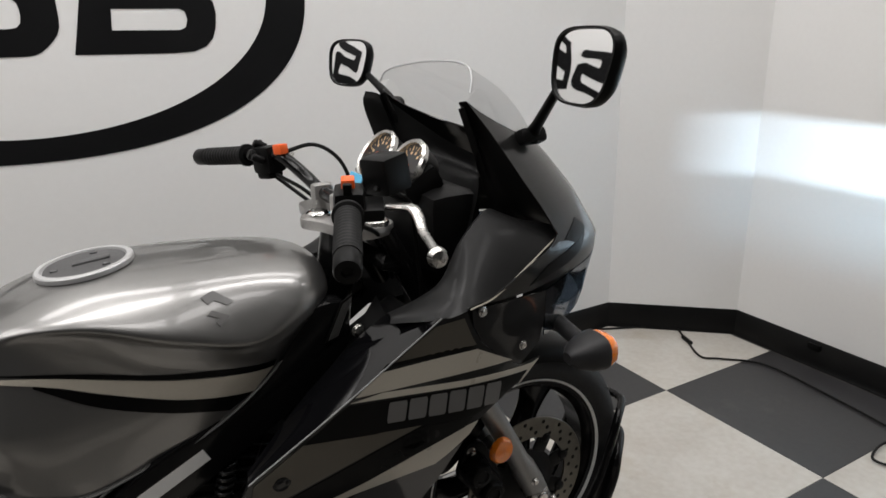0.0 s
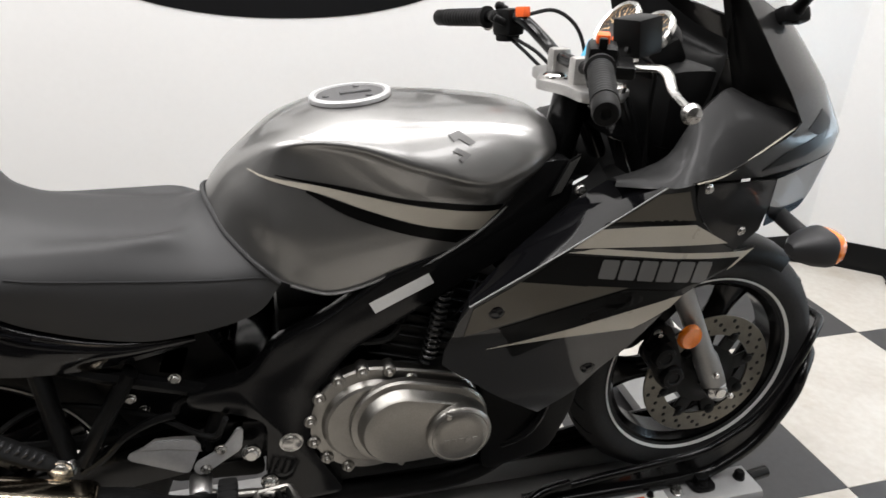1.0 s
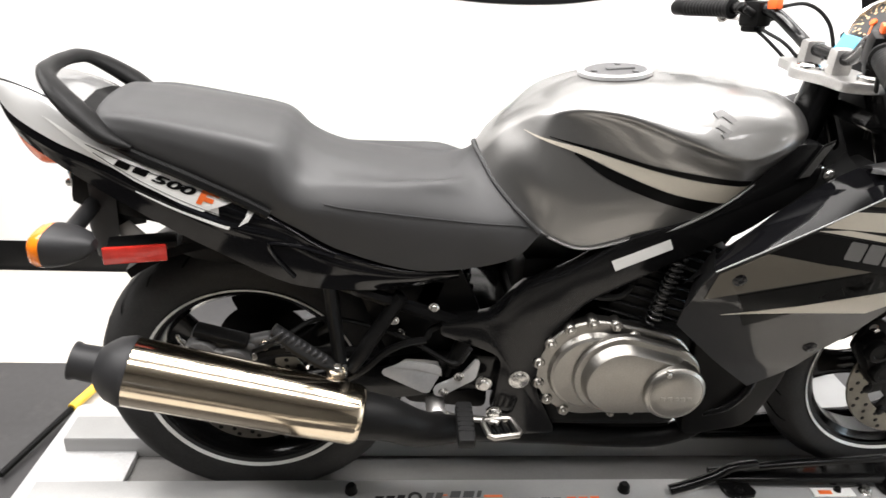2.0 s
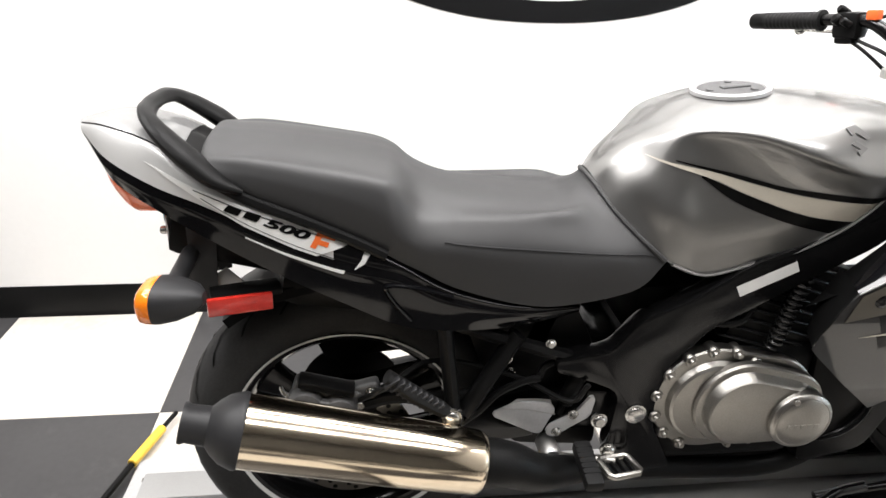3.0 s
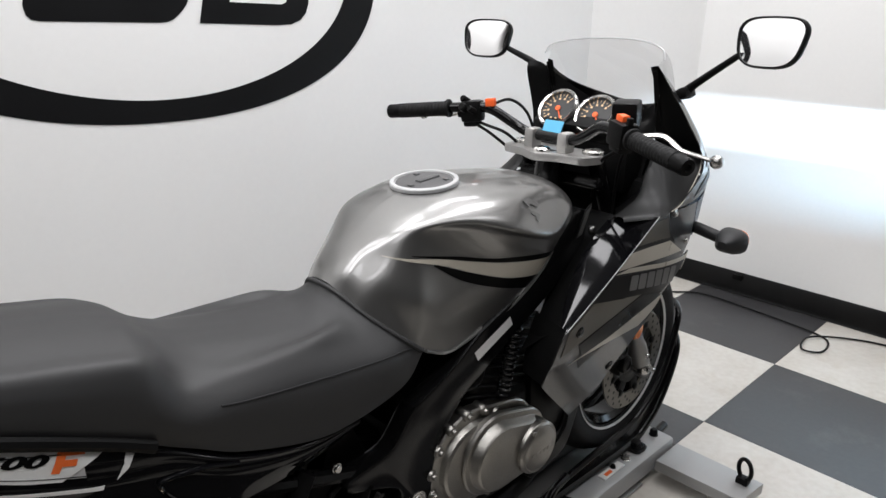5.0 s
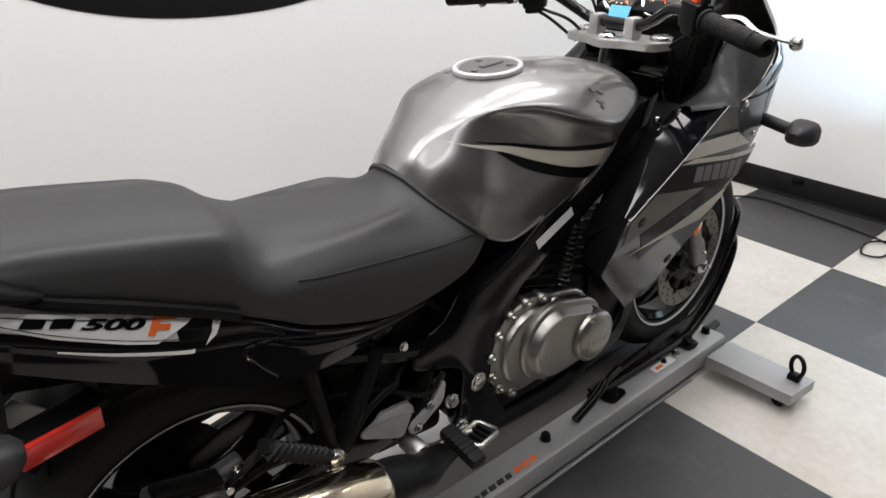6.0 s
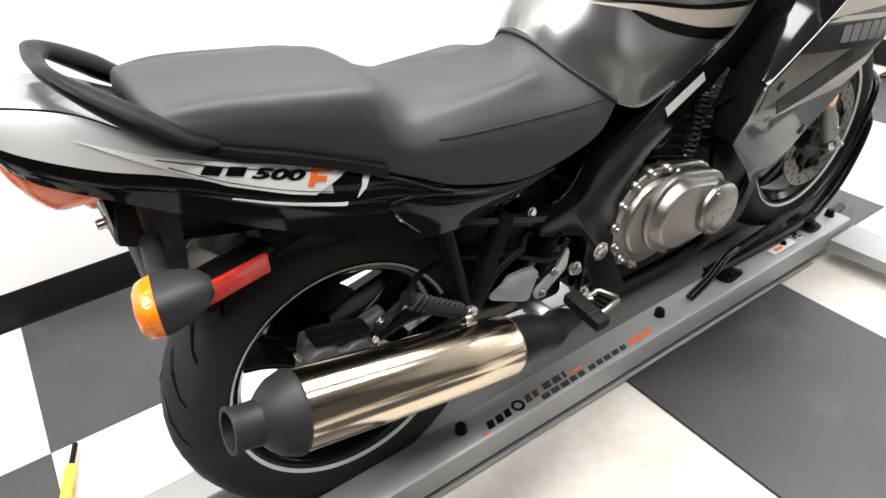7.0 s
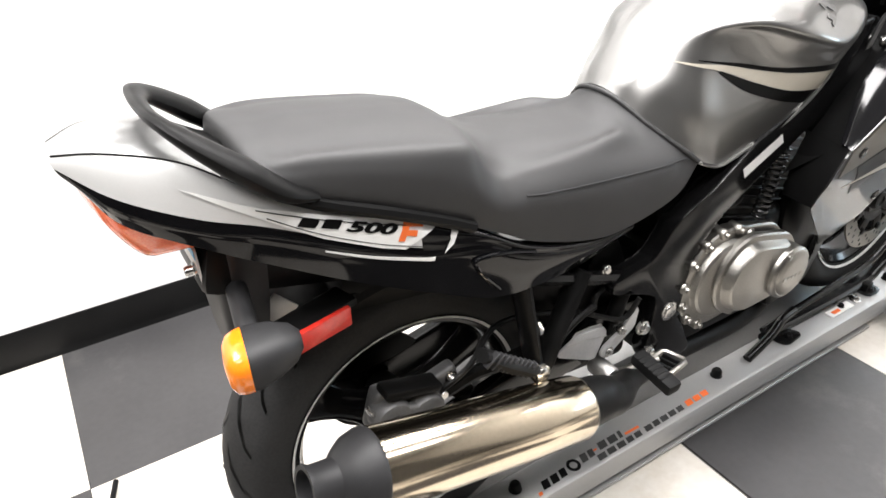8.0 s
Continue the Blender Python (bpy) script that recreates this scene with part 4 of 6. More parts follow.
def indicator(c, d, fwd, size=1.0, lens=1.0, name="indicator"):
    """A turn signal on a stalk: a bullet housing with an amber lens."""
    c, d = Vector(c), Vector(d)
    w = new(name)
    w.parent = bike
    w.empty_display_size = 0.02
    ORIGIN[w.name] = ORIGIN[bike.name]
    bm = bmesh.new()
    tube(bm, [c - d * .125 + Vector((0, 0, .014)), c - d * .03], .014, 10)
    part("stalk", bm, GREYPLASTIC, w)
    f = Vector((fwd, 0, 0))
    up = Vector((0, 0, 1))

    def squarish(scale, along):
        return [c + f * along * size + (d * math.copysign(abs(math.cos(a)) ** .7, math.cos(a)) * .040 * size + up * math.copysign(abs(math.sin(a)) ** .7, math.sin(a)) * .033 * size) * scale for a in np.arange(20) * math.pi / 10]
    bm = bmesh.new()
    vs = grid(bm, [squarish(k, a) for k, a in ((.30, .062), (.62, .050), (.88, .025), (1.0, 0), (1.0, -.010))], close_v=True)
    cap(bm, vs[0]); cap(bm, vs[-1])
    part("housing", bm, GREYPLASTIC, w, "black plastic housing")
    bm = bmesh.new()
    vs = grid(bm, [squarish(k, a) for k, a in ((lens, -.0105), (lens * .98, -.020), (lens * .90, -.030), (lens * .65, -.037), (.2, -.040))], close_v=True)
    cap(bm, vs[-1]); cap(bm, vs[0])
    part("lens", bm, AMBER, w, "amber ribbed lens", 60)


indicator((-.246, -.182, .712), (-.15, -.98, -.12), 1, .9)
indicator((-.246, .182, .712), (-.15, .98, -.12), 1, .9)
indicator((1.335, -.312, .803), (-.05, -1, -.02), -1, .86, .93)
indicator((1.335, .312, .803), (-.05, 1, -.02), -1, .86, .93)
for s_ in (-1, 1):
    bm = bmesh.new()
    box(bm, (-.150, s_ * .131, .672), (.100, .010, .030), Matrix.Rotation(-s_ * radians(16), 4, "Z") @ Matrix.Rotation(radians(2), 4, "Y"), .003)
    part("side_reflector", bm, RED, bike, "red rectangular reflector")
    bm = bmesh.new()
    box(bm, (-.145, s_ * .105, .682), (.11, .045, .012), Matrix.Rotation(-s_ * radians(16), 4, "Z"), .004)
    part("reflector_bracket", bm, PLASTIC, bike)

# ---- frame and running gear ----
for s_ in (-1, 1):
    y0, y1 = s_ * .100, s_ * .140
    bm = bmesh.new()
    plate(bm, rounded([(1.00, .905), (.94, .905), (.845, .785), (.69, .722), (.60, .660), (.515, .622), (.470, .560), (.372, .545), (.372, .520), (.450, .492), (.492, .470), (.480, .330), (.515, .285), (.62, .290),
                       (.60, .330), (.565, .400), (.575, .520), (.640, .596), (.80, .690), (.90, .745), (1.00, .830)], .022), y0, y1, .007)
    part("frame_spar", bm, FRAME, bike, "black painted steel frame spar")
    bm = bmesh.new()
    tube(bm, [(.40, s_ * .12, .54), (.25, s_ * .13, .60), (.05, s_ * .125, .68), (-.15, s_ * .10, .78)], .013, 8)
    part("subframe_tube", bm, FRAME, bike)
    bm = bmesh.new()
    tube(bm, [(.30, s_ * .132, .60), (.212, s_ * .150, .455)], .020, 12, 6, .6)
    tube(bm, [(.175, s_ * .132, .62), (.192, s_ * .152, .46)], .022, 12, 6, .6)
    part("footrest_bracket", bm, DARKCAST, bike, "black triangular pillion footrest bracket")
    bm = bmesh.new()
    plate(bm, rounded([(.54, .450), (.42, .462), (.05, .388), (-.07, .385), (-.09, .345), (-.07, .315), (.06, .318), (.42, .372), (.54, .375)], .015), s_ * .082, s_ * .112, .006)
    part("swingarm", bm, FRAME, bike, "black box-section swingarm")
    # fork leg
    top, low = Vector((1.07, s_ * .095, 1.005)), Vector((1.412, s_ * .095, .352))
    bm = bmesh.new()
    rod(bm, top, top.lerp(low, .60), .0185)
    part("fork_tube", bm, CHROME if s_ > 2 else FRAME, bike)
    bm = bmesh.new()
    a, b = top.lerp(low, .56), top.lerp(low, 1.0)
    lathe(bm, a, b - a, [(.018, 0), (.024, .002), (.024, .02), (.0215, .03), (.0215, .20), (.026, .22), (.026, .27), (.022, (b - a).length), (.015, (b - a).length + .012)], 24)
    leg = part("fork_slider", bm, FORKGREY, bike, "grey cast fork slider")
    bm = bmesh.new()
    lathe(bm, (1.397, s_ * .075, .372), (0, s_, 0), [(.016, 0), (.022, .004), (.022, .038), (.016, .044), (.011, .045), (.011, .05), (.0001, .05)], 20)
    part("axle_end", bm, STEEL, leg)
    bolt((1.376, s_ * .121, .420), .006, .006, (0, s_, 0), leg)
    bolt((1.425, s_ * .119, .360), .006, .006, (0, s_, 0), leg)
    bm = bmesh.new()
    lathe(bm, (1.288, s_ * .121, .528), (0.1, s_, 0), [(.019, 0), (.026, .003), (.026, .010), (.022, .015), (.0001, .0165)], 24)
    part("fork_reflector", bm, AMBER, leg, "round amber reflector")
bolt((.529, -.141, .424), .015, .006, (0, -1, 0), bike, STEEL, "pivot_cap")
bolt((.462, -.141, .413), .0115, .009, (0, -1, 0), bike)
bolt((.487, -.141, .343), .0115, .009, (0, -1, 0), bike)
# pale label on the frame
bm = bmesh.new()
vs = [bm.verts.new(p) for p in ((.667, -.1415, .682), (.764, -.1415, .727), (.773, -.1415, .708), (.677, -.1415, .662))]
bm.faces.new(vs)
part("frame_label", bm, WHITEFILM, bike, "blank white label")
# front mudguard
bm = bmesh.new()
rows = []
for a in np.linspace(radians(60), radians(165), 30):
    rows.append([(FW.x + r * math.cos(a), y, FW.z + r * math.sin(a)) for y, r in ((-.064, .262), (-.063, .290), (-.045, .302), (0, .306), (.045, .302), (.063, .290), (.064, .262))])
grid(bm, rows)
front_guard = part("front_mudguard", bm, PLASTIC, bike, "satin black front mudguard", 60)
for s_ in (-1, 1):
    bm = bmesh.new()
    plate(bm, rounded([(1.115, .500), (1.185, .640), (1.285, .690), (1.335, .665), (1.320, .585), (1.265, .520), (1.200, .470)], .02), s_ * .064, s_ * .070, .002)
    part("mudguard_flank", bm, PLASTIC, front_guard)
# brake calipers
bm = bmesh.new()
box(bm, (1.268, -.090, .450), (.058, .046, .120), Matrix.Rotation(radians(-28), 4, "Y"), .018)
front_caliper = part("front_caliper", bm, DARKCAST, bike, "black two-piston caliper")
for x, z in ((1.250, .478), (1.276, .428)):
    bm = bmesh.new()
    lathe(bm, (x, -.105, z), (0, -1, 0), [(.025, 0), (.025, .012), (.021, .018), (.014, .019), (.012, .016), (.0001, .016)], 24)
    part("piston_housing", bm, DARKCAST, front_caliper)
bm = bmesh.new()
plate(bm, rounded([(1.215, .470), (1.240, .535), (1.275, .530), (1.318, .440), (1.300, .392), (1.270, .398)], .012), -.086, -.074, .002)
part("caliper_bracket", bm, DARKCAST, front_caliper)
for x, z in ((1.247, .515), (1.292, .405)):
    bolt((x, -.087, z), .007, .010, (0, -1, 0), front_caliper)
tilt = Matrix.Rotation(radians(16), 4, "Y")
bm = bmesh.new()
box(bm, (-.030, -.106, .462), (.120, .034, .074), tilt, .011, 3)
box(bm, (.040, -.104, .478), (.055, .026, .034), Matrix.Rotation(radians(-14), 4, "Y"), .009, 3)
caliper = part("rear_caliper", bm, CALIPER, bike, "dark grey cast rear caliper")
for x, z in ((-.062, .470), (-.004, .454)):
    bm = bmesh.new()
    lathe(bm, (x, -.112, z), (0, -1, 0), [(.032, 0), (.032, .024), (.029, .031), (.022, .034), (.013, .034), (.011, .031), (.0001, .031)], 28)
    part("piston_housing", bm, CALIPER, caliper)
bm = bmesh.new()
box(bm, (-.030, -.134, .462), (.108, .018, .040), tilt, .007, 3)
part("caliper_bridge", bm, CALIPER, caliper)
bm = bmesh.new()
box(bm, (-.024, -.123, .505), (.098, .036, .014), tilt, .005)
part("pad_cover", bm, DARKCAST, caliper)
for k in range(3):
    bm = bmesh.new()
    box(bm, (-.060 + .034 * k, -.125, .514 - .0098 * k), (.010, .030, .008), tilt, .002, 1)
    part("pad_cover_rib", bm, CALIPER, caliper)
bm = bmesh.new()
tube(bm, [(-.088, -.128, .486), (-.096, -.131, .498), (-.100, -.132, .510)], [.0055, .0045, .003], 10, 3)
part("bleed_nipple", bm, STEEL, caliper)
for x, y, z in ((.032, -.121, .462), (.052, -.119, .482), (-.090, -.126, .452), (-.032, -.143, .446), (.010, -.128, .438)):
    bolt((x, y, z), .0085, .010, (0, -1, 0), caliper)
bm = bmesh.new()
tube(bm, [(.04, -.12, .46), (.09, -.125, .475), (.15, -.125, .47), (.26, -.12, .47)], .012, 8)
part("torque_arm", bm, DARKCAST, bike)
bm = bmesh.new()
tube(bm, [(.03, -.125, .47), (.08, -.13, .50), (.16, -.10, .53), (.30, -.11, .50), (.40, -.14, .46), (.43, -.15, .50)], .005, 8)
part("brake_hose", bm, CABLE, bike)

bm = bmesh.new()
lathe(bm, (RW.x, .082, RW.z), (0, 1, 0), [(.030, 0), (.098, .001), (.104, .002), (.104, .006), (.098, .007), (.030, .008)], 40, True)
part("rear_sprocket", bm, DARKCAST, bike)
bm = bmesh.new()
plate(bm, rounded([(-.06, .47), (.10, .50), (.46, .50), (.46, .45), (.10, .435), (-.04, .42)], .015), .080, .108, .004)
part("chain_guard", bm, PLASTIC, bike)

# ---- engine ----
engine = new("engine")
engine.parent = bike
engine.empty_display_size = .05
ORIGIN["engine"] = ORIGIN[bike.name]
bm = bmesh.new()
box(bm, (.69, 0, .42), (.36, .25, .26), None, .03, 3)
part("crankcase", bm, DARKCAST, engine, "black crankcase")
bm = bmesh.new()
box(bm, (.79, 0, .61), (.17, .22, .22), Matrix.Rotation(radians(18), 4, "Y"), .01)
part("cylinder_block", bm, DARKCAST, engine)
for k in range(9):
    bm = bmesh.new()
    c = Vector((.755, 0, .545)) + Vector((math.sin(radians(18)), 0, math.cos(radians(18)))) * (.021 * k)
    box(bm, c, (.185, .236, .005), Matrix.Rotation(radians(18), 4, "Y"), .002, 1)
    part("cooling_fin", bm, DARKCAST, engine)


def egg(bm, prof, y_of, c1, c2, r1, r2, n=64):
    """A cover in the shape of two joined discs; prof: inset and height pairs."""
    c1, c2 = Vector(c1), Vector(c2)
    d = c2 - c1
    base = math.atan2(d.y, d.x)
    off = math.acos(max(-1, min(1, (r1 - r2) / d.length)))
    rows = []
    for inset, y in prof:
        pts = []
        for a in np.linspace(base + off, base + 2 * math.pi - off, n * 2 // 3):
            pts.append((c1.x + (r1 - inset) * math.cos(a), y, c1.y + (r1 - inset) * math.sin(a)))
        for a in np.linspace(base - off, base + off, n // 3):
            pts.append((c2.x + (r2 - inset) * math.cos(a), y, c2.y + (r2 - inset) * math.sin(a)))
        rows.append(pts)
    vs = grid(bm, rows, close_v=True)
    cap(bm, vs[-1])


bm = bmesh.new()
egg(bm, [(-.002, -.115), (-.002, -.136), (.001, -.1395), (.004, -.140), (.020, -.141), (.0225, -.144), (.025, -.151), (.030, -.1545), (.060, -.156)], None, (.667, .447), (.775, .440), .106, .090)
clutch_cover = part("clutch_cover", bm, ALLOY, engine, "brushed alloy clutch cover with bolted rim", 32)
bm = bmesh.new()
egg(bm, [(-.014, -.150), (-.014, -.161), (-.011, -.165), (-.001, -.1665), (.001, -.169), (.0035, -.182), (.008, -.187), (.020, -.189), (.045, -.190)], None, (.714, .449), (.797, .439), .074, .062)
part("cover_face", bm, ALLOY, clutch_cover, sharp=32)
bm = bmesh.new()
lathe(bm, (.812, -.165, .436), (0, -1, 0), [(.058, 0), (.058, .031), (.0565, .034), (.051, .0375), (.049, .0370), (.047, .0385), (.030, .040), (.0001, .0405)], 56)
small = part("generator_cap", bm, ALLOY, clutch_cover, "round alloy cap with raised bars", 32)
for k in range(5):
    bm = bmesh.new()
    box(bm, (.787 + .0125 * k, -.2052, .430), (.009, .002, .008), None, .0006, 1)
    part("raised_bar", bm, ALLOY, small)
bolt((.790, -.2005, .481), .0055, .005, (0, -1, 0), small, ALLOY)
for a in (48, 72, 97, 121, 146, 172, 197, 221, 246):
    aa = radians(a)
    o = Vector((.667 + .1045 * math.cos(aa), -.118, .447 + .1045 * math.sin(aa)))
    bm = bmesh.new()
    lathe(bm, o, (0, -1, 0), [(.0115, 0), (.0115, .024), (.0095, .027), (.0001, .027)], 18)
    part("bolt_boss", bm, ALLOY, clutch_cover)
    bolt(o + Vector((0, -.027, 0)), .0056, .007, (0, -1, 0), clutch_cover, ALLOY)
for x, z in ((.76, .350), (.72, .344)):
    bolt((x, -.141, z), .0056, .007, (0, -1, 0), clutch_cover, ALLOY)
# hoses, coil of wire, breather round the carburettors
bm = bmesh.new()
pts = [(.782 - .013 * math.sin(2 * math.pi * t * 12) + (t - .5) * .028, -.130 - .013 * math.cos(2 * math.pi * t * 12), .552 + .135 * t) for t in np.linspace(0, 1, 121)]
tube(bm, pts, .0028, 6, 1, smooth=False)
part("coil_sleeve", bm, COIL, engine, "black spiral hose sleeve")
for pts, r in (([(.60, -.11, .57), (.63, -.12, .60), (.70, -.12, .60), (.74, -.10, .64)], .008), ([(.62, -.125, .575), (.62, -.13, .62), (.66, -.11, .66)], .006), ([(.56, -.10, .60), (.60, -.09, .64), (.70, -.09, .66)], .012)):
    bm = bmesh.new()
    tube(bm, pts, r, 8)
    part("hose", bm, CABLE, engine)
bm = bmesh.new()
box(bm, (.60, 0, .60), (.16, .18, .12), None, .02)
part("airbox", bm, PLASTIC, engine)
bm = bmesh.new()
lathe(bm, (.575, -.10, .535), (0, -1, 0), [(.045, 0), (.045, .02), (.038, .03), (.0001, .03)], 24)
part("carburettor_cap", bm, DARKCAST, engine)
bm = bmesh.new()
box(bm, (.72, 0, .285), (.30, .20, .04), None, .012)
part("oil_pan", bm, DARKCAST, engine)
# black block added to fill the dark space ahead of the engine
bm = bmesh.new()
plate(bm, rounded([(.86, .56), (1.06, .60), (1.075, .50), (1.060, .40), (1.02, .30), (.88, .27)], .03), -.13, .13, .012)
part("lower_shield", bm, PLASTIC, engine, "black filler block in the dark gap ahead of the engine")
bm = bmesh.new()
tube(bm, [(.92, -.120, .330), (.957, -.130, .352), (.985, -.132, .385), (1.005, -.125, .425)], .013, 10, 5, .7)
part("exhaust_header", bm, FRAME, engine, "black exhaust header pipe")
# rear of the engine bay: shock and linkage in shade
bm = bmesh.new()
rod(bm, (.43, 0, .40), (.38, 0, .62), .03)
part("shock_absorber", bm, DARKCAST, bike)
for k in range(7):
    bm = bmesh.new()
    z = .44 + .022 * k
    pts = [(.42 - (z - .44) * .24 + .042 * math.cos(a), .042 * math.sin(a), z + .022 * a / (2 * math.pi)) for a in np.linspace(0, 2 * math.pi, 17)]
    tube(bm, pts, .005, 6, 1, smooth=False)
    part("shock_coil", bm, FRAME, bike)
bm = bmesh.new()
box(bm, (.47, .02, .47), (.08, .18, .16), None, .02)
part("pivot_casting", bm, FRAME, bike)

# ---- exhaust ----
E0, E1 = Vector((.232, -.222, .404)), Vector((-.150, -.232, .505))
d = (E1 - E0).normalized()
h = (E1 - E0).length
bm = bmesh.new()
lathe(bm, E0, d, [(.046, 0), (.050, .003), (.0535, .012), (.056, .12), (.058, h - .006), (.058, h)], 48)
muffler = part("muffler", bm, MUFFLER, bike, "polished steel muffler with golden reflections")
bm = bmesh.new()
lathe(bm, E1 - d * .004, d, [(.0585, 0), (.060, .003), (.060, .008), (.053, .028), (.042, .042), (.031, .052), (.0295, .082), (.032, .087), (.032, .092), (.026, .092), (.025, .06), (.0001, .06)], 40)
part("muffler_end_cap", bm, GREYPLASTIC, muffler, "dark grey end cap with tailpipe")
bm = bmesh.new()
tube(bm, [E0 + d * .01, E0 - d * .05 + Vector((0, .005, 0)), (.34, -.200, .355), (.44, -.150, .310), (.60, -.11, .265), (.85, -.10, .25), (.96, -.09, .32), (.94, -.07, .46)], [.044, .040, .034, .024, .022, .022, .021, .021], 16)
part("exhaust_pipe", bm, DARKCAST, bike, "dark exhaust pipe")
bm = bmesh.new()
lathe(bm, (.190, -.160, .460), (0, -1, -.1), [(.017, 0), (.017, .012), (.013, .017), (.007, .017), (.006, .013), (.0001, .013)], 20)
part("muffler_hanger", bm, STEEL, muffler)
bolt((.186, -.178, .465), .013, .008, (0, -1, 0), bike)
# black plates added inside the rear frame to darken see-through gaps
for sgn in (-1, 1):
    bm = bmesh.new()
    plate(bm, rounded([(.215, .60), (.40, .65), (.45, .55), (.475, .42), (.480, .31), (.315, .325), (.290, .42), (.245, .515)], .02), sgn * .085, sgn * .075, .002)
    part("battery_box_side", bm, PLASTIC, bike, "black filler plate inside the rear frame")
# foot controls
bm = bmesh.new()
plate(bm, rounded([(.267, .431), (.312, .452), (.372, .447), (.383, .431), (.371, .406), (.359, .378), (.346, .380), (.268, .422)], .004, 2), -.127, -.122, .001)
heel_guard = part("heel_guard", bm, PALEPAD, bike, "bright alloy heel guard")
bm = bmesh.new()
grid(bm, [[(.282, -.1275, .4385), (.330, -.1275, .434), (.383, -.1275, .420)], [(.312, -.119, .4535), (.344, -.119, .4525), (.3735, -.119, .4485)]])
part("folded_edge", bm, CAST, heel_guard)
bm = bmesh.new()
plate(bm, rounded([(.370, .400), (.417, .425), (.445, .464), (.453, .458), (.447, .418), (.416, .398), (.379, .373), (.365, .384)], .005, 2), -.134, -.127, .0015)
part("footrest_hanger", bm, PALEPAD, heel_guard)
for x, z in ((.386, .387), (.414, .424)):
    bolt((x, -.134, z), .0075, .006, (0, -1, 0), heel_guard)
bm = bmesh.new()
box(bm, (.422, -.215, .378), (.032, .095, .024), Matrix.Rotation(radians(8), 4, "X"), .007)
footrest = part("footrest", bm, GRIP, bike, "black rubber rider footrest")
for k in range(6):
    bm = bmesh.new()
    box(bm, (.422, -.185 - .011 * k, .392 - .0015 * k), (.030, .004, .006), None, .001, 1)
    part("tread_rib", bm, GRIP, footrest)
bm = bmesh.new()
tube(bm, [(.375, -.145, .352), (.41, -.150, .340), (.46, -.152, .336), (.495, -.160, .336)], .008, 10, 4, 0.7)
pedal = part("brake_pedal", bm, ALLOY, bike, "bright alloy brake pedal")
bm = bmesh.new()
pad_line = rounded([(.462, -.158), (.520, -.150), (.534, -.196), (.474, -.206)], .006, 2)
tube(bm, [(x, y, .337) for x, y in pad_line] + [(pad_line[0][0], pad_line[0][1], .337)], .0060, 8, 1, smooth=False)
part("pedal_pad", bm, ALLOY, pedal, "open serrated pedal pad")
for k in range(4):
    u = (k + .5) / 4
    bm = bmesh.new()
    box(bm, (.468 + .058 * u, -.183 + .009 * u, .333), (.005, .042, .010), Matrix.Rotation(radians(12), 4, "Z"), .001, 1)
    part("pad_tooth", bm, DARKCAST, pedal)
bm = bmesh.new()
lathe(bm, (.372, -.112, .352), (.05, -1, -.05), [(.017, 0), (.019, .003), (.019, .044), (.016, .049), (.0001, .049)], 20)
part("pedal_pivot", bm, CAST, pedal)
bm = bmesh.new()
tube(bm, [(.186, -.166, .470), (.165, -.170, .482), (.120, -.170, .514), (.078, -.167, .548)], [.012, .019, .021, .017], 12, 6, .66)
pillion = part("pillion_footrest", bm, GRIP, bike, "folded black pillion footrest with rubber ridges")
for k in range(9):
    u = k / 8
    bm = bmesh.new()
    box(bm, (.160 - .074 * u, -.181, .490 + .055 * u), (.0045, .012, .030), Matrix.Rotation(radians(54), 4, "Y"), .0012, 1)
    part("tread_rib", bm, GREYPLASTIC, pillion)
bm = bmesh.new()
rod(bm, (.423, -.116, .500), (.400, -.118, .440), .0150)
rod(bm, (.400, -.118, .440), (.392, -.119, .415), .006)
part("master_cylinder", bm, DARKCAST, bike, "black rear master cylinder")
for pts in ([(.349, -.122, .499), (.315, -.126, .495), (.273, -.130, .476), (.239, -.138, .446), (.205, -.150, .430)], [(.42, -.110, .505), (.40, -.112, .53), (.36, -.115, .52), (.349, -.118, .500)]):
    bm = bmesh.new()
    tube(bm, pts, .007, 8)
    part("hose", bm, CABLE, bike)
for x, y, z in ((.275, -.12, .555), (.288, -.12, .540), (.36, -.13, .575), (.30, -.10, .50)):
    bolt((x, y, z), .007, .006, (0, -1, 0), bike)
bm = bmesh.new()
box(bm, (.355, -.06, .58), (.05, .05, .07), Matrix.Rotation(radians(20), 4, "Y"), .008)
part("reservoir", bm, GREYPLASTIC, bike)

# ---- fairing ----
def half_width(z):
    return np.interp(z, [.38, .44, .50, .58, .66, .74, .86, .95, 1.02, 1.09, 1.17, 1.22], [.135, .165, .195, .218, .243, .254, .250, .252, .236, .205, .168, .145])


def reach(z):
    return np.interp(z, [.55, .74, .84, .93, 1.02, 1.09, 1.17, 1.22], [.30, .36, .415, .445, .385, .325, .235, .18])


S0 = 1.08
BLUNT = 2.7
ARC_X = np.concatenate([np.linspace(0, .9, 60), 1 - np.linspace(.1, 0, 80)[1:] ** 1.0 * np.linspace(1, 0, 80)[1:] ** 1.5])
ARC_Y = np.clip(1 - ARC_X ** BLUNT, 0, 1) ** (1 / BLUNT)
ARC_L = np.concatenate([[0], np.cumsum(np.hypot(np.diff(ARC_X) * .44, np.diff(ARC_Y) * .25))])
ROUND = ARC_L[-1] / .44
ARC_L /= ARC_L[-1]


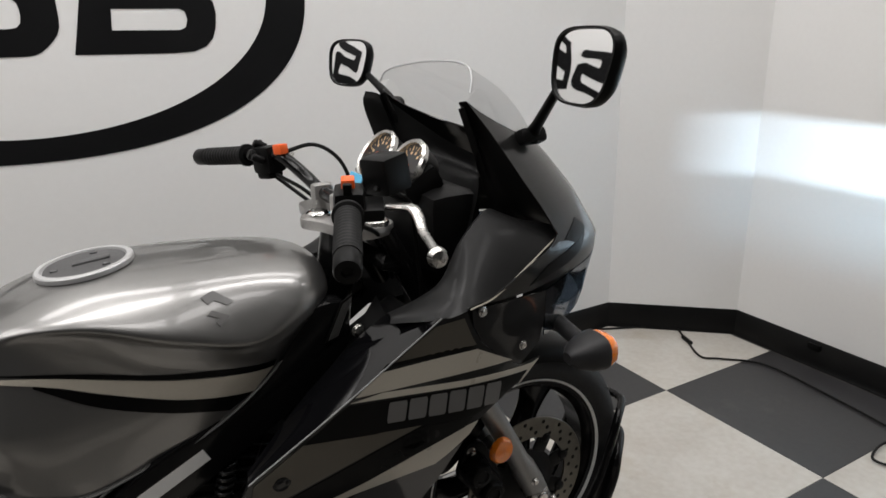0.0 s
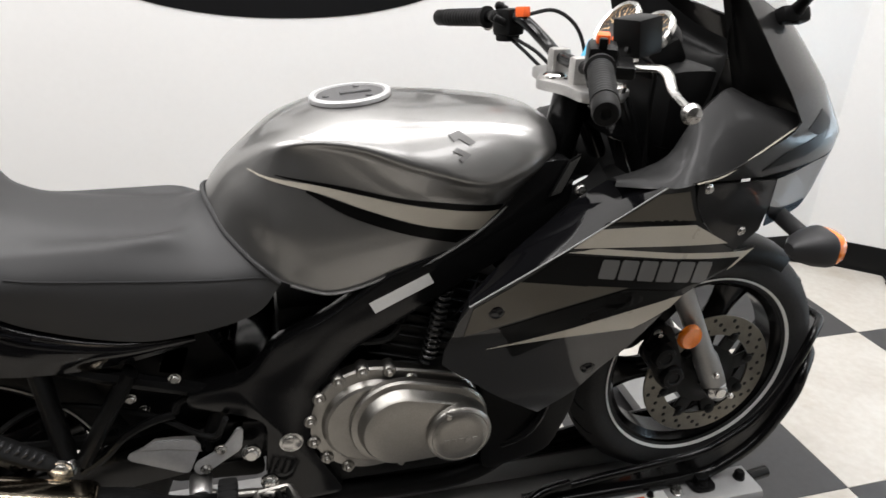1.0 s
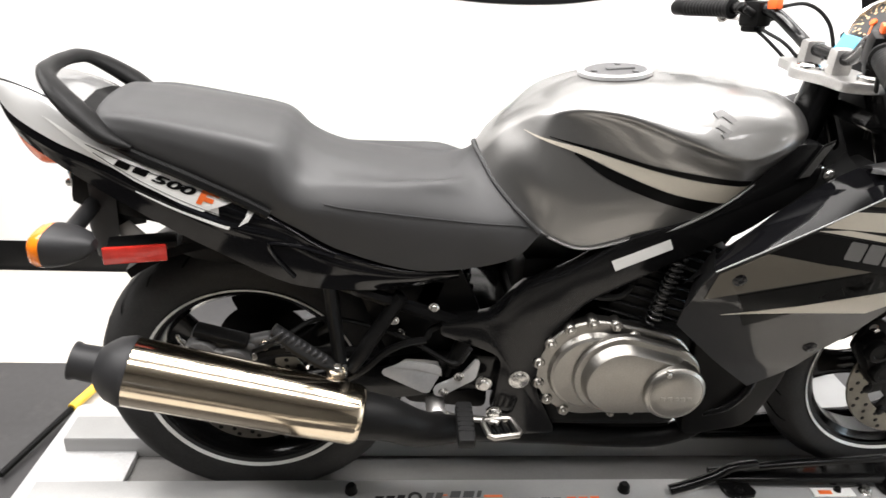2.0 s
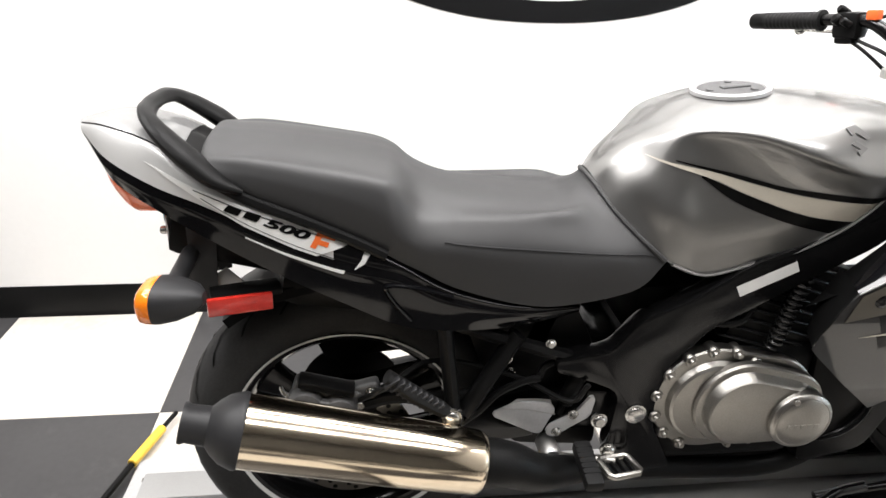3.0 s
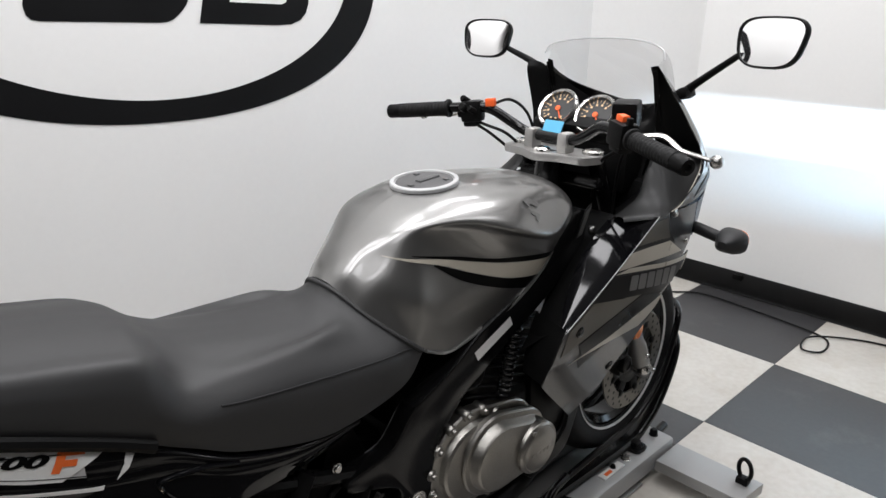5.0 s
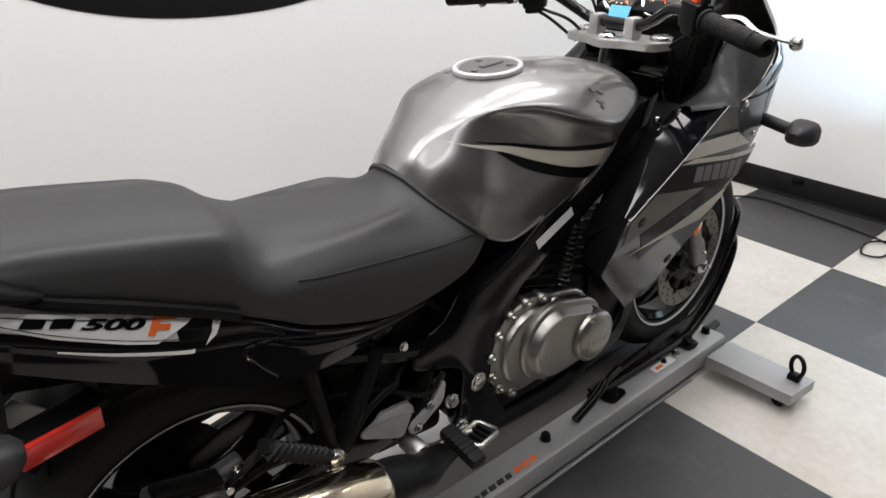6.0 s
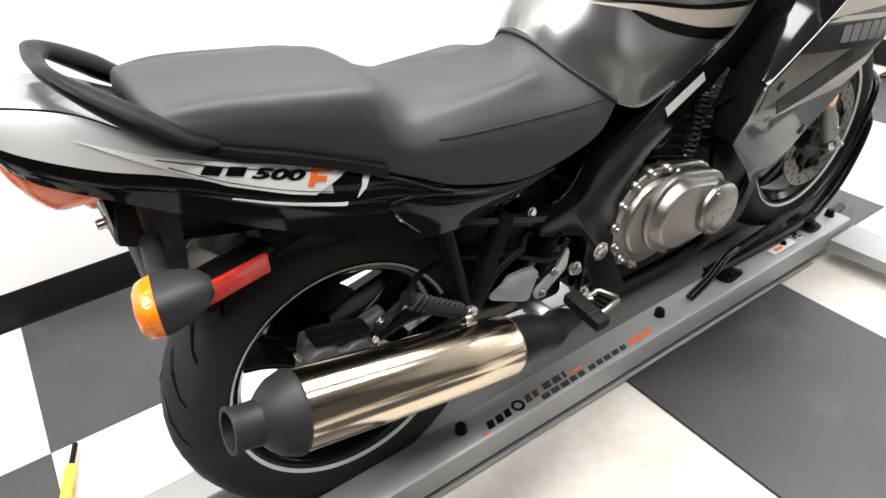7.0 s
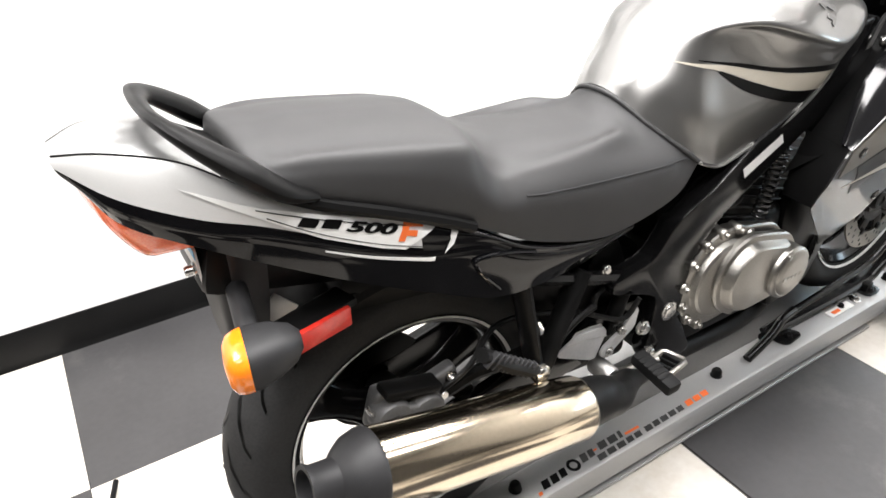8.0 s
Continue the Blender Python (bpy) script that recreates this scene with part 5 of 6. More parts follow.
def skin(s, z):
    """The fairing's outside: s runs along it, forward from the rear and round the nose to its middle line."""
    w, a = half_width(z), reach(z)
    if s <= S0:
        return (s, -w, z)
    f = min((s - S0) / (a * ROUND), 1)
    return (S0 + a * np.interp(f, ARC_L, ARC_X), -w * np.interp(f, ARC_L, ARC_Y), z)


def along(x, z):
    """The s of a place x on the skin at a height z."""
    a = reach(z)
    return (x if x <= S0 else S0 + a * ROUND * np.interp(min(1, (x - S0) / a), ARC_X, ARC_L), z)


def nose(z):
    return (S0 + reach(z) * ROUND - .0005, z)


fairing = new("fairing")
fairing.parent = bike
fairing.empty_display_size = .05
ORIGIN["fairing"] = ORIGIN[bike.name]


def panel(name, outline, material, label="", out=0.0, thick=.003, step=.016, far=True, parent=None):
    bm = bmesh.new()
    sheet(bm, outline, skin, thick, step, out)
    ob = part(name, bm, material, parent or fairing, label, 50)
    if far:
        bm = bmesh.new()
        sheet(bm, outline, skin, thick, step, out)
        part(name, mirrored(bm), material, parent or fairing, label, 50)
    return ob


def on(*pts):
    return [along(x, z) for x, z in pts]


# the upper side panel leans inward to the cockpit, with a black hollow above it
COWL_LOW = [(1.035, -.205, .880), (1.10, -.250, .888), (1.145, -.2505, .893), (1.19, -.2475, .902), (1.25, -.238, .931), (1.31, -.222, .957), (1.366, -.196, .970)]
COWL_TOP = [(1.045, -.180, .885), (1.098, -.178, .897), (1.138, -.182, .920), (1.176, -.174, .972), (1.214, -.170, 1.008), (1.242, -.160, 1.014), (1.268, -.148, .990)]
HOLLOW_IN = [(1.200, -.150, 1.176), (1.222, -.148, 1.12), (1.245, -.146, 1.06), (1.260, -.146, 1.02), (1.268, -.148, .990)]
HOLLOW_OUT = [skin(*along(x, z)) for x, z in ((1.203, 1.184), (1.237, 1.135), (1.277, 1.06), (1.318, 1.005))] + [(1.366, -.196, .970)]
for sgn in (1, -1):
    flip = np.array([1, sgn, 1])
    a, b = catmull(COWL_LOW, 34), catmull(COWL_TOP, 34)
    bm = bmesh.new()
    rows = [a * (1 - f) + b * f + np.array([0, -.006, .005]) * math.sin(f * math.pi) for f in np.linspace(0, 1, 10)]
    rows += [b + np.array([.002, .010, -.004])]
    grid(bm, [list(r * flip) for r in rows])
    part("cowl_panel", bm, DARKSATIN, fairing, "dark grey metallic upper fairing panel", 50)
    a, b = catmull(HOLLOW_OUT, 20), catmull(HOLLOW_IN, 20)
    bm = bmesh.new()
    rows = [a * (1 - f) + b * f + np.array([0, .018, 0]) * math.sin(f * math.pi) for f in np.linspace(0, 1, 8)]
    rows += [b + np.array([-.006, .008, -.004])]
    grid(bm, [list(r * flip) for r in rows])
    part("cowl_recess", bm, PLASTIC, fairing, "black hollow in the upper fairing", 50)
    # dark lining that closes the inside
    a = np.array([(1.05, -.170, .875), (1.13, -.165, .890), (1.20, -.150, .93), (1.25, -.135, .97), (1.262, -.130, 1.0)])
    b = np.array([(1.05, -.10, .80), (1.13, -.06, .80), (1.22, -.03, .82), (1.27, 0, .86), (1.28, 0, .95)])
    bm = bmesh.new()
    grid(bm, [list((a * (1 - f) + b * f) * flip) for f in np.linspace(0, 1, 6)])
    part("inner_lining", bm, PLASTIC, fairing)
SCREEN_FOOT = [(along(1.205, 1.184)[0] * u + nose(1.075 + .109 * u ** 1.3)[0] * (1 - u), 1.075 + .109 * u ** 1.3) for u in np.linspace(1, 0, 9)]
panel("nose_cowl", on((1.330, .972), (1.277, 1.06), (1.237, 1.135)) + SCREEN_FOOT + [nose(1.03), nose(.925)] + on((1.38, .905), (1.26, .895), (1.14, .895), (1.19, .905), (1.25, .932), (1.313, .960)), DARK, "dark grey metallic nose of the fairing")
for poly in (on((1.26, .905), (1.30, .930), (1.36, .945), (1.40, .955), (1.39, .935), (1.35, .920)), on((1.345, .960), (1.385, .985), (1.415, .965), (1.395, .940))):
    decal("nose_stripe", poly, BLACKDECAL, fairing, skin, .012)
panel("headlight_surround", on((1.15, .890), (1.26, .888), (1.30, .885), (1.30, .845), (1.29, .800), (1.245, .772), (1.20, .800), (1.168, .835), (1.152, .865)), DARK, "dark grey panel behind the headlight", -.001)
head_poly = on((1.30, .886), (1.38, .903)) + [nose(.915), nose(.835)] + on((1.36, .815), (1.30, .805))
panel("headlight_lens", head_poly, LENS, "clear headlight lens", 0, .003, .014)
bm = bmesh.new()
net = [[Vector(skin(s, z)) * Vector((1, 1, 1)) for s in np.linspace(along(1.30, z)[0], nose(z)[0], 12)] for z in np.linspace(.825, .900, 6)]
net = [[(p.x - .03, p.y * .9, p.z) for p in r] for r in net]
grid(bm, both_sides(np.array(net)[:, ::-1]))
part("headlight_housing", bm, PLASTIC, fairing)
bm = bmesh.new()
lathe(bm, (1.44, 0, .865), (1, 0, 0), [(.02, -.05), (.045, -.03), (.058, 0)], 32)
part("headlight_reflector", bm, CHROME, fairing)
side_poly = on((1.14, .893), (1.095, .889), (.944, .800), (.80, .721), (.783, .69), (.768, .64), (.768, .607), (.785, .590), (.863, .518), (.972, .425), (1.01, .472), (1.055, .546), (1.094, .594), (1.118, .640), (1.145, .690), (1.19, .718), (1.24, .742), (1.293, .770), (1.245, .770), (1.20, .798), (1.166, .833), (1.150, .865))
panel("side_panel", side_poly, DARK, "dark grey side fairing with pale and black graphics")
side = fairing.children[-2]
for poly, m_ in (
    (on((.806, .719), (.876, .758), (1.057, .729), (.795, .668)), MID),
    (on((1.02, .842), (1.085, .880), (1.135, .882), (1.150, .845), (1.156, .834)), MID),
    (on((.956, .805), (.994, .832), (1.080, .830), (1.158, .826), (1.225, .788)), TAN),
    (on((1.000, .838), (1.006, .843), (1.120, .838), (1.150, .834), (1.148, .828), (1.08, .832)), BLACKDECAL),
    (on((.948, .799), (.998, .801), (1.135, .781), (1.275, .766), (1.262, .758), (1.13, .772)), TAN),
    (on((.944, .796), (1.13, .770), (1.262, .756), (1.19, .724), (1.150, .713), (1.057, .727), (.878, .758)), BLACKDECAL),
    (on((.850, .676), (1.057, .726), (1.150, .712), (1.135, .697), (.96, .657), (.872, .641)), BLACKDECAL),
    (on((.868, .633), (.955, .638), (.885, .606)), BLACKDECAL),
    (on((.836, .633), (.96, .656), (1.140, .698), (1.160, .700), (1.145, .680), (1.086, .642), (.96, .640), (.872, .636)), TAN),
    (on((1.055, .724), (1.100, .702), (1.030, .680), (1.02, .716)), DARK),
    (on((1.238, .738), (1.247, .742), (1.288, .768), (1.270, .766)), TAN),
):
    decal("fairing_stripe", poly, m_, side, skin, .014, .0012)
# six grey block shapes where the maker's lettering stands
for k in range(6):
    x0 = 1.000 + .0335 * k
    z0, z1 = .752 - .0052 * k, .783 - .0040 * k
    w = .029
    sl = .006
    poly = [along(x0 + w * u + sl * v, z0 + (z1 - z0) * v - .0045 * u) for u, v in ((.06, 0), (.94, 0), (1, .12), (1, .88), (.94, 1), (.06, 1), (0, .88), (0, .12))]
    decal("letter_shape", poly, LETTERS, side, skin, .02, .0024)
for p in ((1.168, .884), (1.248, .806)):
    q = skin(*along(*p))
    bolt(q, .006, .005, (.15, -1, 0), fairing)
for p, r in (((.843, .710), .010), ((1.030, .556), .010)):
    q = Vector(skin(*p))
    bolt(q, r, .003, (0, -1, 0), fairing, BLACK, "fairing_fastener")
bolt((1.007, -.150, .856), .008, .006, (0, -1, .2), fairing)
# highlights on the panels' rear edges, painted in as thin pale tubes
bm = bmesh.new()
tube(bm, [Vector(skin(*along(x, z))) + Vector((-.001, -.001, .001)) for x, z in ((1.097, .890), (.944, .801), (.80, .722))], .0012, 6, 8)
part("panel_edge", bm, RAIL, fairing)
bm = bmesh.new()
tube(bm, [Vector(p) + Vector((0, -.0015, .0005)) for p in COWL_LOW[2:]], .0013, 6, 8)
part("panel_edge", bm, TAN, fairing)
# gloss black panel that rolls in from the seam towards the frame, and the flange behind it
for sgn in (1, -1):
    flip = np.array([1, sgn, 1])
    seam = catmull([(1.096, -.2505, .890), (1.02, -.251, .847), (.944, -.252, .801), (.872, -.252, .761), (.800, -.249, .722)], 30)
    crest = catmull([(1.046, -.1605, .874), (1.005, -.161, .851), (.959, -.166, .820), (.892, -.186, .780), (.805, -.227, .727)], 30)
    rows = []
    for k in range(30):
        row = []
        for v in np.linspace(0, 1, 16):
            u = v
            row.append((seam[k] * (1 - u) + crest[k] * u + np.array([-.0006, 0, .0012]) * math.sin(math.pi * v)) * flip)
        rows.append(row)
    bm = bmesh.new()
    grid(bm, rows)
    knee = part("knee_panel", bm, BLACK, fairing, "gloss black inner panel rolling in from the seam", 70)
    # filler block added behind the panel to darken a see-through gap
    bm = bmesh.new()
    box(bm, (1.058, -.116 * sgn, .826), (.11, .070, .055), Matrix.Rotation(radians(-28), 4, "Y"), .008)
    part("knee_bracket", bm, PLASTIC, knee)
    bm = bmesh.new()
    well = catmull([(1.062, -.085, .884), (.995, -.128, .842), (.915, -.137, .765), (.85, -.138, .705), (.800, -.136, .640)], 30)
    grid(bm, [[(crest[k] * (1 - v) + well[k] * v + np.array([.006, 0, -.006])) * flip for v in (0, .35, .7, 1)] for k in range(30)])
    part("inner_panel", bm, PLASTIC, fairing, "black inner fairing flange", 60)
    bm = bmesh.new()
    outer = catmull([(.802, -.246, .722), (.785, -.244, .692), (.771, -.234, .64), (.772, -.222, .607)], 12)
    inner = catmull([(.850, -.138, .712), (.836, -.137, .680), (.826, -.136, .64), (.822, -.135, .585)], 12)
    grid(bm, [[(outer[k] * (1 - v) + inner[k] * v) * flip for v in (0, .3, .6, 1)] for k in range(12)])
    part("rear_closing_panel", bm, PLASTIC, fairing, "black closing panel behind the side fairing", 60)
# inner dash, screen
bm = bmesh.new()
edge = [(.195, 1.178), (.165, 1.172), (.12, 1.128), (.06, 1.084), (0, 1.066), (-.05, 1.068), (-.10, 1.088), (-.132, 1.106), (-.146, 1.124)]
net = []
for y, z in edge:
    k = max(0, 1 - (abs(y) / .18) ** 1.6)
    top = Vector((1.190 + .135 * k, y, z))
    net.append([top, top + Vector((-.005, 0, -.03)), Vector((1.215 + .05 * k, y * .98, 1.04)), Vector((1.20, y * .95, .93))])
grid(bm, smooth_net(net, 30, 14))
part("inner_dash", bm, PLASTIC, fairing, "black inner dash panel", 60)
# black boxes added to fill the dark space under the gauges
bm = bmesh.new()
box(bm, (1.20, 0, .97), (.10, .26, .14), None, .03)
box(bm, (1.24, 0, .86), (.12, .34, .16), None, .03)
part("inner_fairing_bracket", bm, PLASTIC, fairing)
bm = bmesh.new()
top = catmull([(1.205, -.160, 1.196), (1.216, -.146, 1.218), (1.245, -.085, 1.232), (1.262, 0, 1.236), (1.245, .085, 1.232), (1.216, .146, 1.218), (1.205, .160, 1.196)], 33)
low = []
for u in np.linspace(-1, 1, 33):
    z = 1.075 + .109 * abs(u) ** 1.3
    p = skin(nose(z)[0] * (1 - abs(u)) + along(1.205, 1.184)[0] * abs(u), z)
    low.append((p[0], p[1] if u < 0 else -p[1], p[2]))
low = np.array(low)
rows = [top * (1 - f) + low * f + np.array([.014, 0, .010]) * math.sin(f * math.pi) for f in np.linspace(0, 1, 9)]
grid(bm, [list(r) for r in rows])
screen = part("windscreen", bm, SCREEN, fairing, "clear short windscreen", 60)
screen.visible_shadow = False
bm = bmesh.new()
tube(bm, top, .0018, 6, 1, smooth=False)
part("screen_edge", bm, PALEPAD, screen)

# ---- cockpit ----
bm = bmesh.new()
plate(bm, rounded([(1.01, -.112), (1.06, -.126), (1.10, -.105), (1.10, 0), (1.10, .105), (1.06, .126), (1.01, .112), (1.005, .05), (.975, 0), (1.005, -.05)], .018), .984, 1.002, .004, "z")
clamp = part("top_clamp", bm, CAST, bike, "grey cast top fork clamp")
for s_ in (-1, 1):
    bm = bmesh.new()
    lathe(bm, (1.067, s_ * .095, .996), (0, 0, 1), [(.024, 0), (.024, .012), (.018, .015), (.010, .015), (.009, .012), (.0001, .012)], 20)
    part("fork_cap", bm, STEEL, clamp)
    bm = bmesh.new()
    box(bm, (1.035, s_ * .045, 1.022), (.036, .026, .046), None, .008)
    part("bar_clamp", bm, CAST, clamp, "grey handlebar clamp")
bm = bmesh.new()
lathe(bm, (1.010, 0, 1.001), (0, 0, 1), [(.020, 0), (.020, .006), (.015, .010), (.006, .010), (.0001, .008)], 20)
part("steering_nut", bm, CHROME, clamp)
bm = bmesh.new()
rod(bm, (1.015, 0, .80), (1.05, 0, 1.0), .032)
box(bm, (1.10, 0, .93), (.06, .22, .03), Matrix.Rotation(radians(20), 4, "Y"), .01)
part("steering_head", bm, FRAME, bike)
bm = bmesh.new()
bar = [(.914, -.366, 1.047), (.955, -.27, 1.060), (.985, -.20, 1.070), (1.003, -.15, 1.072), (1.026, -.10, 1.046), (1.035, -.06, 1.030), (1.036, 0, 1.029)]
tube(bm, bar + [(x, -y, z + .010 * min(1, -y / .3)) for x, y, z in bar[-2::-1]], .0115, 12, 5)
handlebar = part("handlebar", bm, FRAME, bike, "black steel handlebar")
for s_ in (-1, 1):
    lift = .010 if s_ > 0 else 0
    a, b = Vector((.912, s_ * .371, 1.045 + lift)), Vector((.966, s_ * .243, 1.064 + lift * .7))
    dd = (b - a).normalized()
    bm = bmesh.new()
    prof = [(.0175, .012)]
    L = (b - a).length
    for k in range(13):
        hh = .018 + (L - .03) * k / 12.5
        prof += [(.0165, hh), (.0175, hh + .003), (.0175, hh + .006), (.0165, hh + .008)]
    prof += [(.0165, L - .008), (.021, L - .006), (.021, L), (.012, L)]
    lathe(bm, a, dd, prof, 20)
    part("grip", bm, GRIP, handlebar, "ribbed black rubber grip")
    bm = bmesh.new()
    lathe(bm, a - dd * .022, dd, [(.0001, .004), (.006, .004), (.007, 0), (.0145, .001), (.0165, .005), (.0165, .034)], 20)
    part("bar_end", bm, PLASTIC, handlebar)
    bm = bmesh.new()
    c = Vector((.982, -.212, 1.068)) if s_ < 0 else Vector((.990, .192, 1.068))
    q = dd.to_track_quat("X", "Z").to_matrix().to_4x4()
    box(bm, c, (.050, .042, .050), q, .010)
    box(bm, c + Vector((.0, 0, -.020)), (.036, .034, .030), q, .007)
    sw = part("switchgear", bm, PLASTIC, handlebar, "black switch housing")
    bm = bmesh.new()
    box(bm, c + Vector((.010 if s_ > 0 else 0, -.046 if s_ > 0 else .002, .024 if s_ > 0 else .028)), (.022, .018, .018), q, .003)
    part("switch_button", bm, SWITCH, sw, "orange-red switch button")
    bm = bmesh.new()
    box(bm, c + Vector((-.010, s_ * .020, .026)), (.010, .012, .016), q, .003)
    part("switch_lever", bm, PLASTIC, sw)
    if s_ > 0:
        for o, r, h in (((-.020, .004, .006), .010, .014), ((-.016, -.020, .002), .007, .018), ((.0, .016, .020), .008, .020)):
            bm = bmesh.new()
            lathe(bm, c + Vector(o), (-1, 0, .5), [(r, 0), (r, h), (r * .7, h + .003), (.0001, h + .003)], 14)
            part("switch_knob", bm, PLASTIC, sw)
    # lever
    bm = bmesh.new()
    tube(bm, [(1.033, s_ * .222, 1.060), (1.051, s_ * .262, 1.063), (1.042, s_ * .305, 1.044), (1.028, s_ * .356, 1.039), (1.018, s_ * .385, 1.038)], [.009, .009, .007, .007, .007], 10, 5, .6)
    lathe(bm, (1.016, s_ * .380, 1.038), (-.1, s_, 0), [(.004, -.004), (.010, 0), (.013, .008), (.010, .016), (.0001, .019)], 16)
    lv = part("brake_lever" if s_ < 0 else "clutch_lever", bm, STEEL, handlebar, "polished alloy lever")
    bm = bmesh.new()
    box(bm, (1.010, s_ * .218, 1.060), (.055, .035, .018), q, .005)
    part("lever_perch", bm, PLASTIC, lv)
bm = bmesh.new()
box(bm, (1.054, -.174, 1.096), (.050, .052, .054), Matrix.Rotation(radians(-8), 4, "Y") @ Matrix.Rotation(radians(20), 4, "Z"), .007)
part("brake_reservoir", bm, PLASTIC, handlebar, "square black brake fluid reservoir")
for pts in ([(.985, .20, 1.052), (1.0, .16, 1.040), (1.03, .11, 1.018), (1.09, .08, .95)], [(1.005, .15, 1.085), (1.06, .14, 1.095), (1.10, .12, 1.065), (1.12, .10, 1.0)], [(.982, .215, 1.050), (1.008, .165, 1.026), (1.06, .12, .975)],
            [(.98, -.22, 1.04), (1.02, -.17, 1.02), (1.07, -.11, .98), (1.10, -.08, .90)], [(1.03, -.19, 1.08), (1.09, -.17, 1.05), (1.12, -.13, .98), (1.14, -.11, .85)]):
    bm = bmesh.new()
    tube(bm, pts, .0036, 8)
    part("control_cable", bm, CABLE, handlebar)
# warning label with grey lines beside the steering head
bm = bmesh.new()
plate(bm, [(.955, .845), (.985, .905), (1.003, .915), (.975, .850)], -.146, -.1445, 0)
warn = part("warning_label", bm, PLASTIC, bike)
for k in range(5):
    bm = bmesh.new()
    plate(bm, [(.960 + .0035 * k, .848 + .001 * k), (.987 + .0035 * k, .902 + .002 * k), (.9885 + .0035 * k, .902 + .002 * k), (.9615 + .0035 * k, .848 + .001 * k)], -.1468, -.1462, 0)
    part("printed_bar", bm, LETTERS, warn)


def gauge(c, turn):
    """A round instrument with a chrome rim, printed dial and needle."""
    c = Vector(c)
    ax = Vector((-.80, 0, .60)).normalized()
    w = new("gauge")
    w.parent = bike
    w.empty_display_size = 0.0220
    ORIGIN[w.name] = ORIGIN[bike.name]
    bm = bmesh.new()
    lathe(bm, c - ax * 0.0495, ax, [(0.0220, 0), (0.0374, 0.0066), (0.0440, 0.0220), (0.0457, 0.0440)], 36)
    part("gauge_body", bm, PLASTIC, w)
    bm = bmesh.new()
    lathe(bm, c, ax, [(0.0457, -0.0088), (0.0501, -0.0066), (0.0512, 0.0022), (0.0479, 0.0066), (0.0435, 0.0044), (0.0424, -0.0044)], 48)
    part("gauge_rim", bm, RIMCHROME, w, "chrome gauge rim")
    bm = bmesh.new()
    lathe(bm, c - ax * 0.0033, ax, [(0.0431, 0), (0.0001, 0.0002)], 40)
    part("dial", bm, DIAL, w, "black dial with pale marks")
    q = ax.to_track_quat("Z", "Y").to_matrix().to_4x4()
    for k in range(19):
        a = radians(220 - 260 * k / 18) + turn
        bm = bmesh.new()
        big = k % 2 == 0
        box(bm, (0.0363 * math.cos(a), 0.0363 * math.sin(a), 0.0007), (0.0088 if big else 0.0044, 0.0020 if big else 0.0011, 0.0007), Matrix.Rotation(a, 4, "Z"))
        if big:
            box(bm, (0.0270 * math.cos(a), 0.0270 * math.sin(a), 0.0007), (0.0050, 0.0050, 0.0006), Matrix.Rotation(turn, 4, "Z"))
        bmesh.ops.transform(bm, matrix=Matrix.Translation(c - ax * 0.0033) @ q, verts=bm.verts)
        part("dial_mark", bm, DIALMARK, w)
    bm = bmesh.new()
    a = radians(215) + turn
    box(bm, (0.0143 * math.cos(a), 0.0143 * math.sin(a), 0.0022), (0.0330, 0.0024, 0.0011), Matrix.Rotation(a, 4, "Z"))
    lathe(bm, (0, 0, 0.0011), (0, 0, 1), [(0.0066, 0), (0.0066, 0.0033), (0.0001, 0.0044)], 16)
    bmesh.ops.transform(bm, matrix=Matrix.Translation(c - ax * 0.0033) @ q, verts=bm.verts)
    part("needle", bm, SWITCH, w, "orange needle")


gauge((1.150, .068, 1.077), 1.57)
gauge((1.156, -.032, 1.072), 1.57)
bm = bmesh.new()
box(bm, (1.165, .02, 1.045), (.07, .21, .045), Matrix.Rotation(radians(-30), 4, "Y"), .012)
part("instrument_bracket", bm, PLASTIC, bike)
bm = bmesh.new()
box(bm, (1.090, .034, 1.040), (.034, .052, .003), Matrix.Rotation(radians(-66), 4, "Y"), .001, 1)
tag = part("key_tag", bm, BLUE, bike, "light blue tag hanging at the ignition")
bm = bmesh.new()
lathe(bm, (1.108, .04, 1.010), (0, 0, 1), [(.018, 0), (.018, .030), (.014, .034), (.0001, .034)], 20)
part("ignition_lock", bm, PLASTIC, bike)


